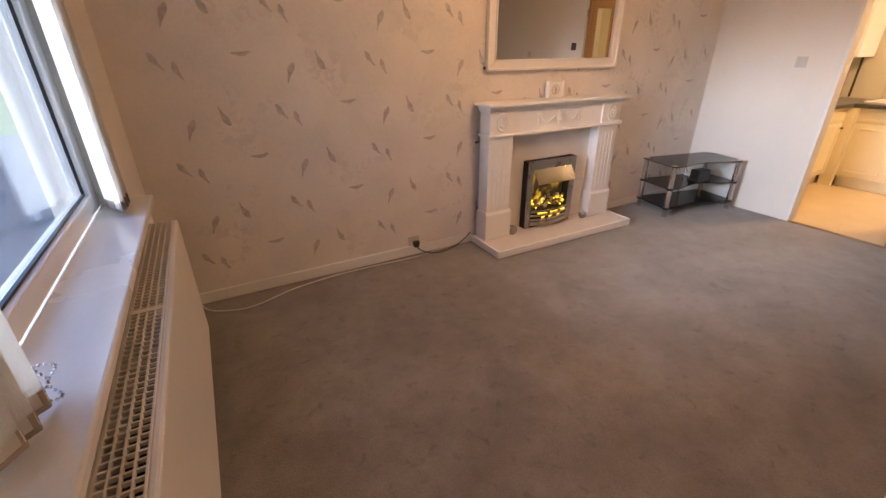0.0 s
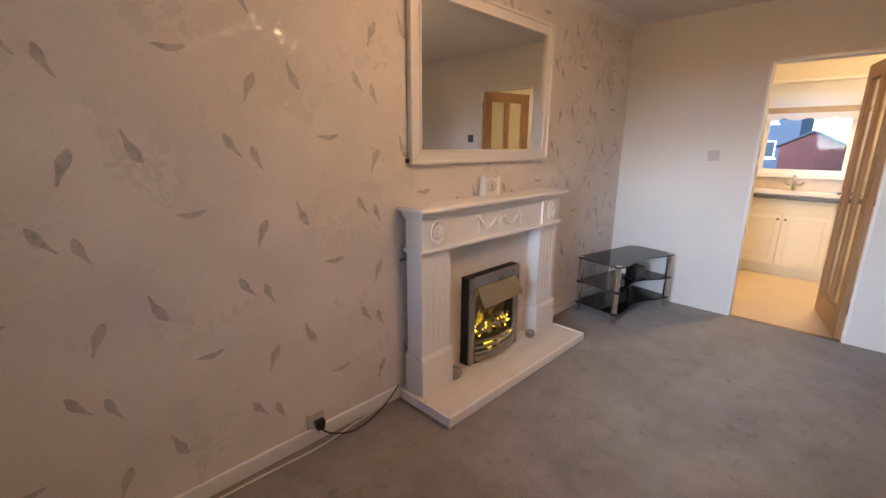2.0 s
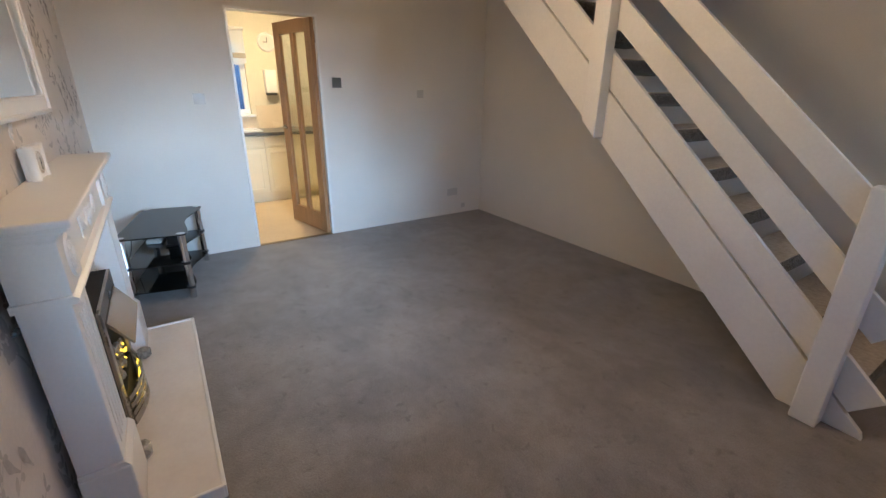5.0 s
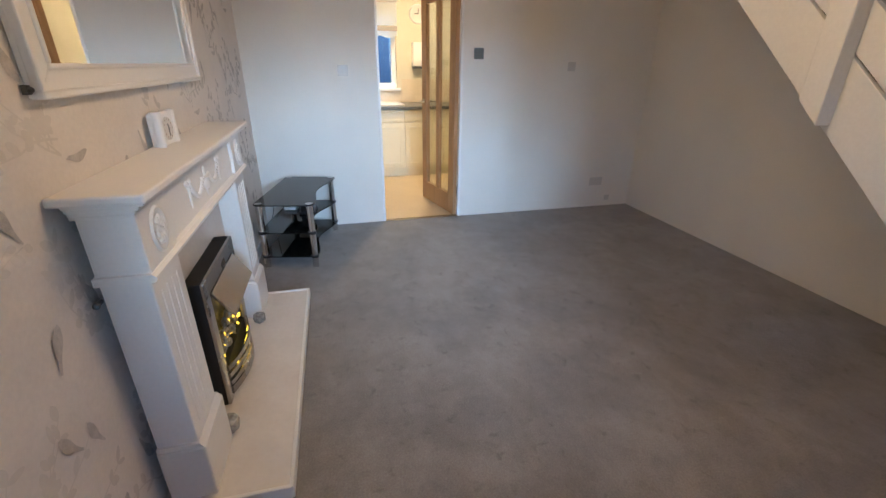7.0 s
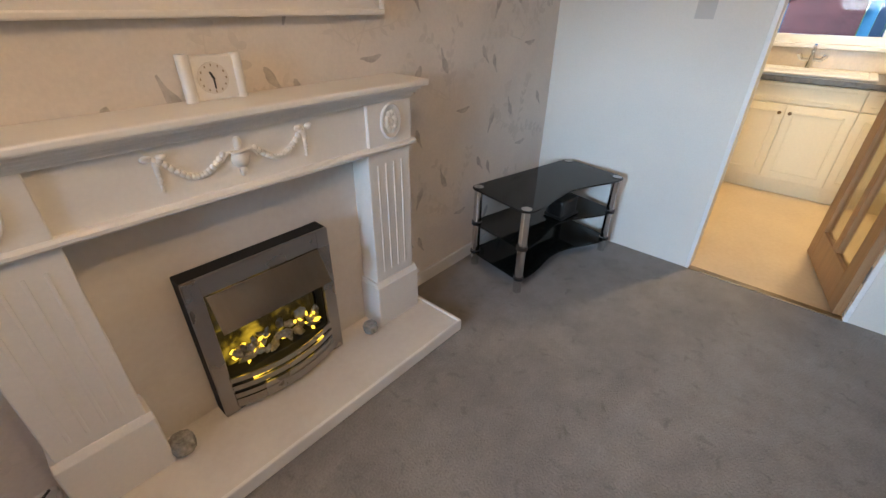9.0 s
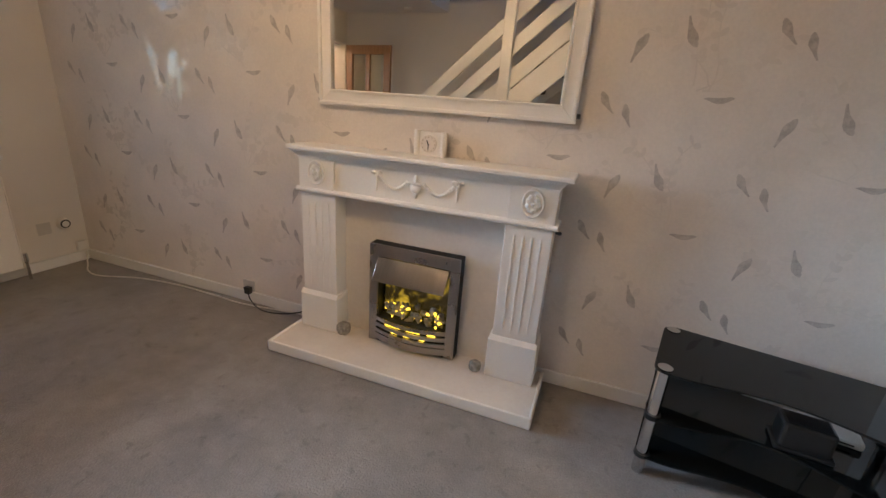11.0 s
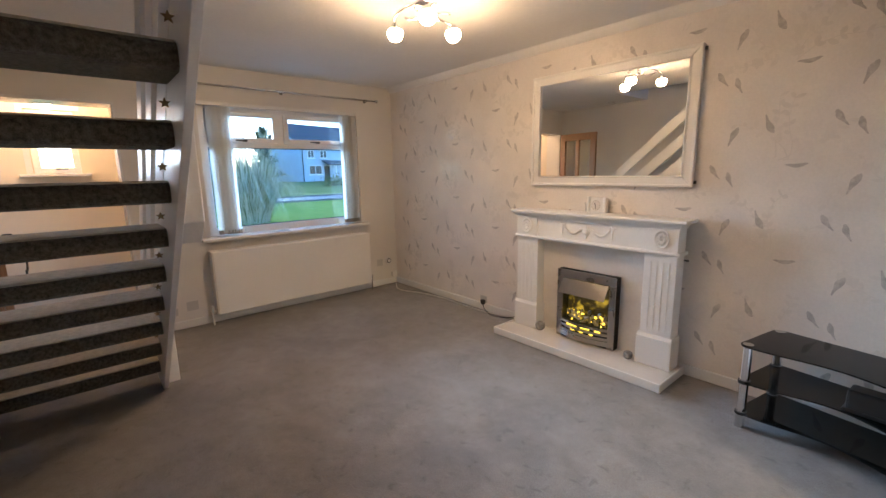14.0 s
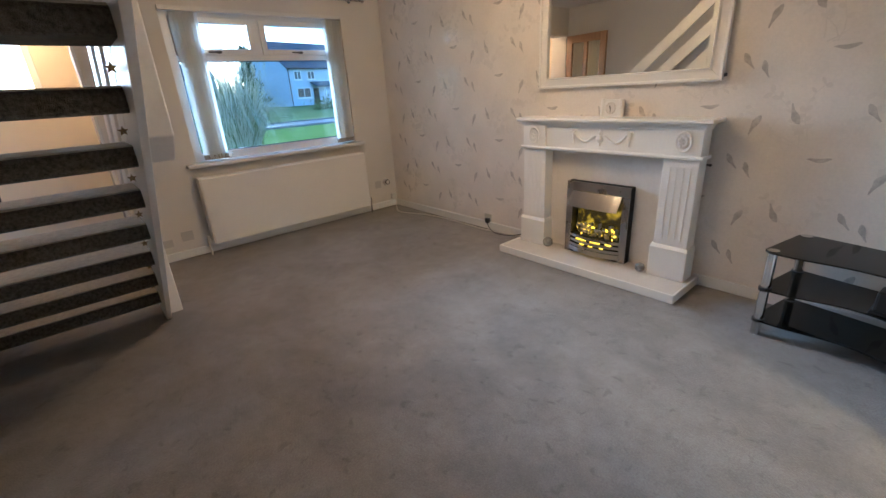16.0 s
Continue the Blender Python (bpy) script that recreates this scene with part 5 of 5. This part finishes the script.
def far_house(label, at, turn, w, d, eaves, ridge, openings, skin="render"):
    """Two storeys with a pitched roof. The front looks along -y, the gable ends along x."""
    t = thing("house", label, "house", at, turn, group="houses across the street")
    part("wall", slab(bmesh.new(), [(-d / 2, 0), (d / 2, 0), (d / 2, eaves), (0, ridge), (-d / 2, eaves)], "x", -w / 2, w / 2), M[skin], t, "rendered wall")
    bm, o = bmesh.new(), 0.35
    k = (ridge - eaves) / (d / 2)
    for s in (-1, 1):
        slab(bm, [(s * (d / 2 + o), eaves - k * o + 0.05), (0, ridge + 0.05), (0, ridge + 0.22), (s * (d / 2 + o), eaves - k * o + 0.2)], "x", -w / 2 - 0.25, w / 2 + 0.25)
    part("roof", bm, M["rooftile"], t, "dark slate roof")
    part("gutter", R((-w / 2, -d / 2 - o, eaves - k * o + 0.08), (w / 2, -d / 2 - o, eaves - k * o + 0.08), 0.07, seg=8), M["black"], t)
    part("drainpipe", R((-w / 2 + 0.15, -d / 2 - 0.07, 0), (-w / 2 + 0.15, -d / 2 - 0.07, eaves), 0.06, seg=8), M["black"], t)
    for x, z, ww, hh in openings:
        bm = bmesh.new()
        for q in ((x - ww / 2, x + ww / 2, z, z + 0.09), (x - ww / 2, x + ww / 2, z + hh - 0.09, z + hh), (x - ww / 2, x - ww / 2 + 0.09, z + 0.09, z + hh - 0.09), (x + ww / 2 - 0.09, x + ww / 2, z + 0.09, z + hh - 0.09), (x - 0.04, x + 0.04, z + 0.09, z + hh - 0.09)):
            box(bm, q[0], q[1], -d / 2 - 0.06, -d / 2 + 0.02, q[2], q[3])
        box(bm, x - ww / 2 - 0.12, x + ww / 2 + 0.12, -d / 2 - 0.16, -d / 2 + 0.02, z - 0.12, z)
        wnd = part("window", bm, M["upvc"], t, "white framed window")
        part("pane", B(x - ww / 2 + 0.02, x + ww / 2 - 0.02, -d / 2 - 0.02, -d / 2 - 0.005, z + 0.02, z + hh - 0.02), M["hwin"], wnd)
    return t


HOUSE = far_house("grey-blue rendered two-storey house with a slate roof", (-57.9, 28.9, GROUND + 0.6), 104, 13.0, 8.6, 4.7, 7.9,
                  [(-4.95, 3.2, 1.1, 1.05), (-2.8, 3.2, 1.2, 1.05), (2.6, 3.15, 1.2, 1.1), (-4.3, 0.95, 2.2, 1.25), (3.0, 0.95, 2.0, 1.25)])
part("door", B(-2.75, -1.85, -4.36, -4.29, 0.05, 2.1), M["black"], HOUSE, "dark front door")
part("porch_roof", slab(bmesh.new(), [(-5.7, 2.35), (-4.25, 2.95), (-4.25, 2.8), (-5.7, 2.2)], "x", -3.1, 0.6), M["rooftile"], HOUSE, "lean-to slate porch roof")
for x in (-1.6, 0.4):
    part("porch_post", B(x - 0.08, x + 0.08, -5.5, -5.34, 0, 2.4), M["upvc"], HOUSE)
far_house("far rendered terrace house with a dark roof", (-85, 16.5, GROUND + 0.6), 92, 12.0, 8.0, 4.9, 7.4, [(x, z, 1.4, 1.1) for x in (-4, 0, 4) for z in (1.0, 3.4)])

tree = thing("conifer_tree", "dark untidy conifer beside the far house", "tree", (-54.0, 19.4, GROUND + 0.58))
part("trunk", R((0, 0, 0), (0.2, 0, 6.9), 0.22, 0.04), M["bark"], tree)
bm = bmesh.new()
for i in range(150):
    z = 0.8 + 6.1 * rg.random() ** 1.2
    a, r = rg.uniform(0, 6.28), (1 - z / 7.6) * 2.2 * rg.uniform(0.25, 1.1)
    c = Vector((r * math.cos(a), r * math.sin(a), z))
    for j in range(9):
        q = c + Vector((rg.uniform(-0.4, 0.4), rg.uniform(-0.4, 0.4), rg.uniform(-0.3, 0.3)))
        blade(bm, q, a + rg.uniform(-0.7, 0.7), 0.42, 0.3, 0.1)
part("crown", bm, M["leaf"], tree, "dark green needles")
hedge = bmesh.new()
for i in range(420):
    a = rg.uniform(0, 6.28)
    q = Vector((rg.gauss(0, 0.55), rg.gauss(0, 0.8), abs(rg.gauss(0.6, 0.45))))
    blade(hedge, q, a, 0.25, 0.2, 0.06)
single("garden_bush", hedge, M["reed"], "rounded green garden bush by the far house", "bush", (-40.0, 22.3, GROUND - 0.05))

shed = thing("garden_shed", "small dark red boarded tool shed with a felt roof", "shed", (12.7, 2.32, GROUND + 0.03))
for k in range(14):
    z = 0.02 + 0.121 * k
    part("board", B(-0.03 + 0.012 * (k % 2), 0.0 + 0.012 * (k % 2), -0.52, 0.52, z, z + 0.119), M["shed"], shed)
part("wall", B(0.01, 1.2, -0.515, 0.515, 0.0, 1.71), M["shed"], shed)
part("gable", slab(bmesh.new(), [(-0.52, 1.71), (0.52, 1.71), (0, 1.96)], "x", -0.03, 1.2), M["shed"], shed)
bm = bmesh.new()
for s in (-1, 1):
    slab(bm, [(s * 0.6, 1.66), (0, 1.97), (0, 2.01), (s * 0.6, 1.70)], "x", -0.12, 1.3)
part("roof", bm, M["rooftile"], shed, "felt covered roof")
fence = thing("garden_fence", "slate blue boarded garden fence beside the shed", "fence", (13.2, 1.825, GROUND + 0.03))
for k in range(44):
    y = -0.19 - 0.16 * k
    part("board", B(-0.02 + 0.012 * (k % 2), 0.0 + 0.012 * (k % 2), y, y + 0.155, 0.02, 2.9 + 0.01 * (k % 3)), M["shed_blue"] if k == 0 else M["dark_render"], fence, "pale blue board" if k == 0 else "")
part("rail", B(0.014, 0.05, -7.0, -0.04, 1.9, 1.98), M["dark_render"], fence)
far_house("grey rendered house behind the garden fence", (44.0, 13.2, GROUND), -90, 16.0, 8.0, 4.6, 7.6, [(6.2, 3.3, 1.0, 1.0), (2.2, 3.3, 1.0, 1.0), (6.0, 0.9, 1.6, 1.2)], "dark_render")
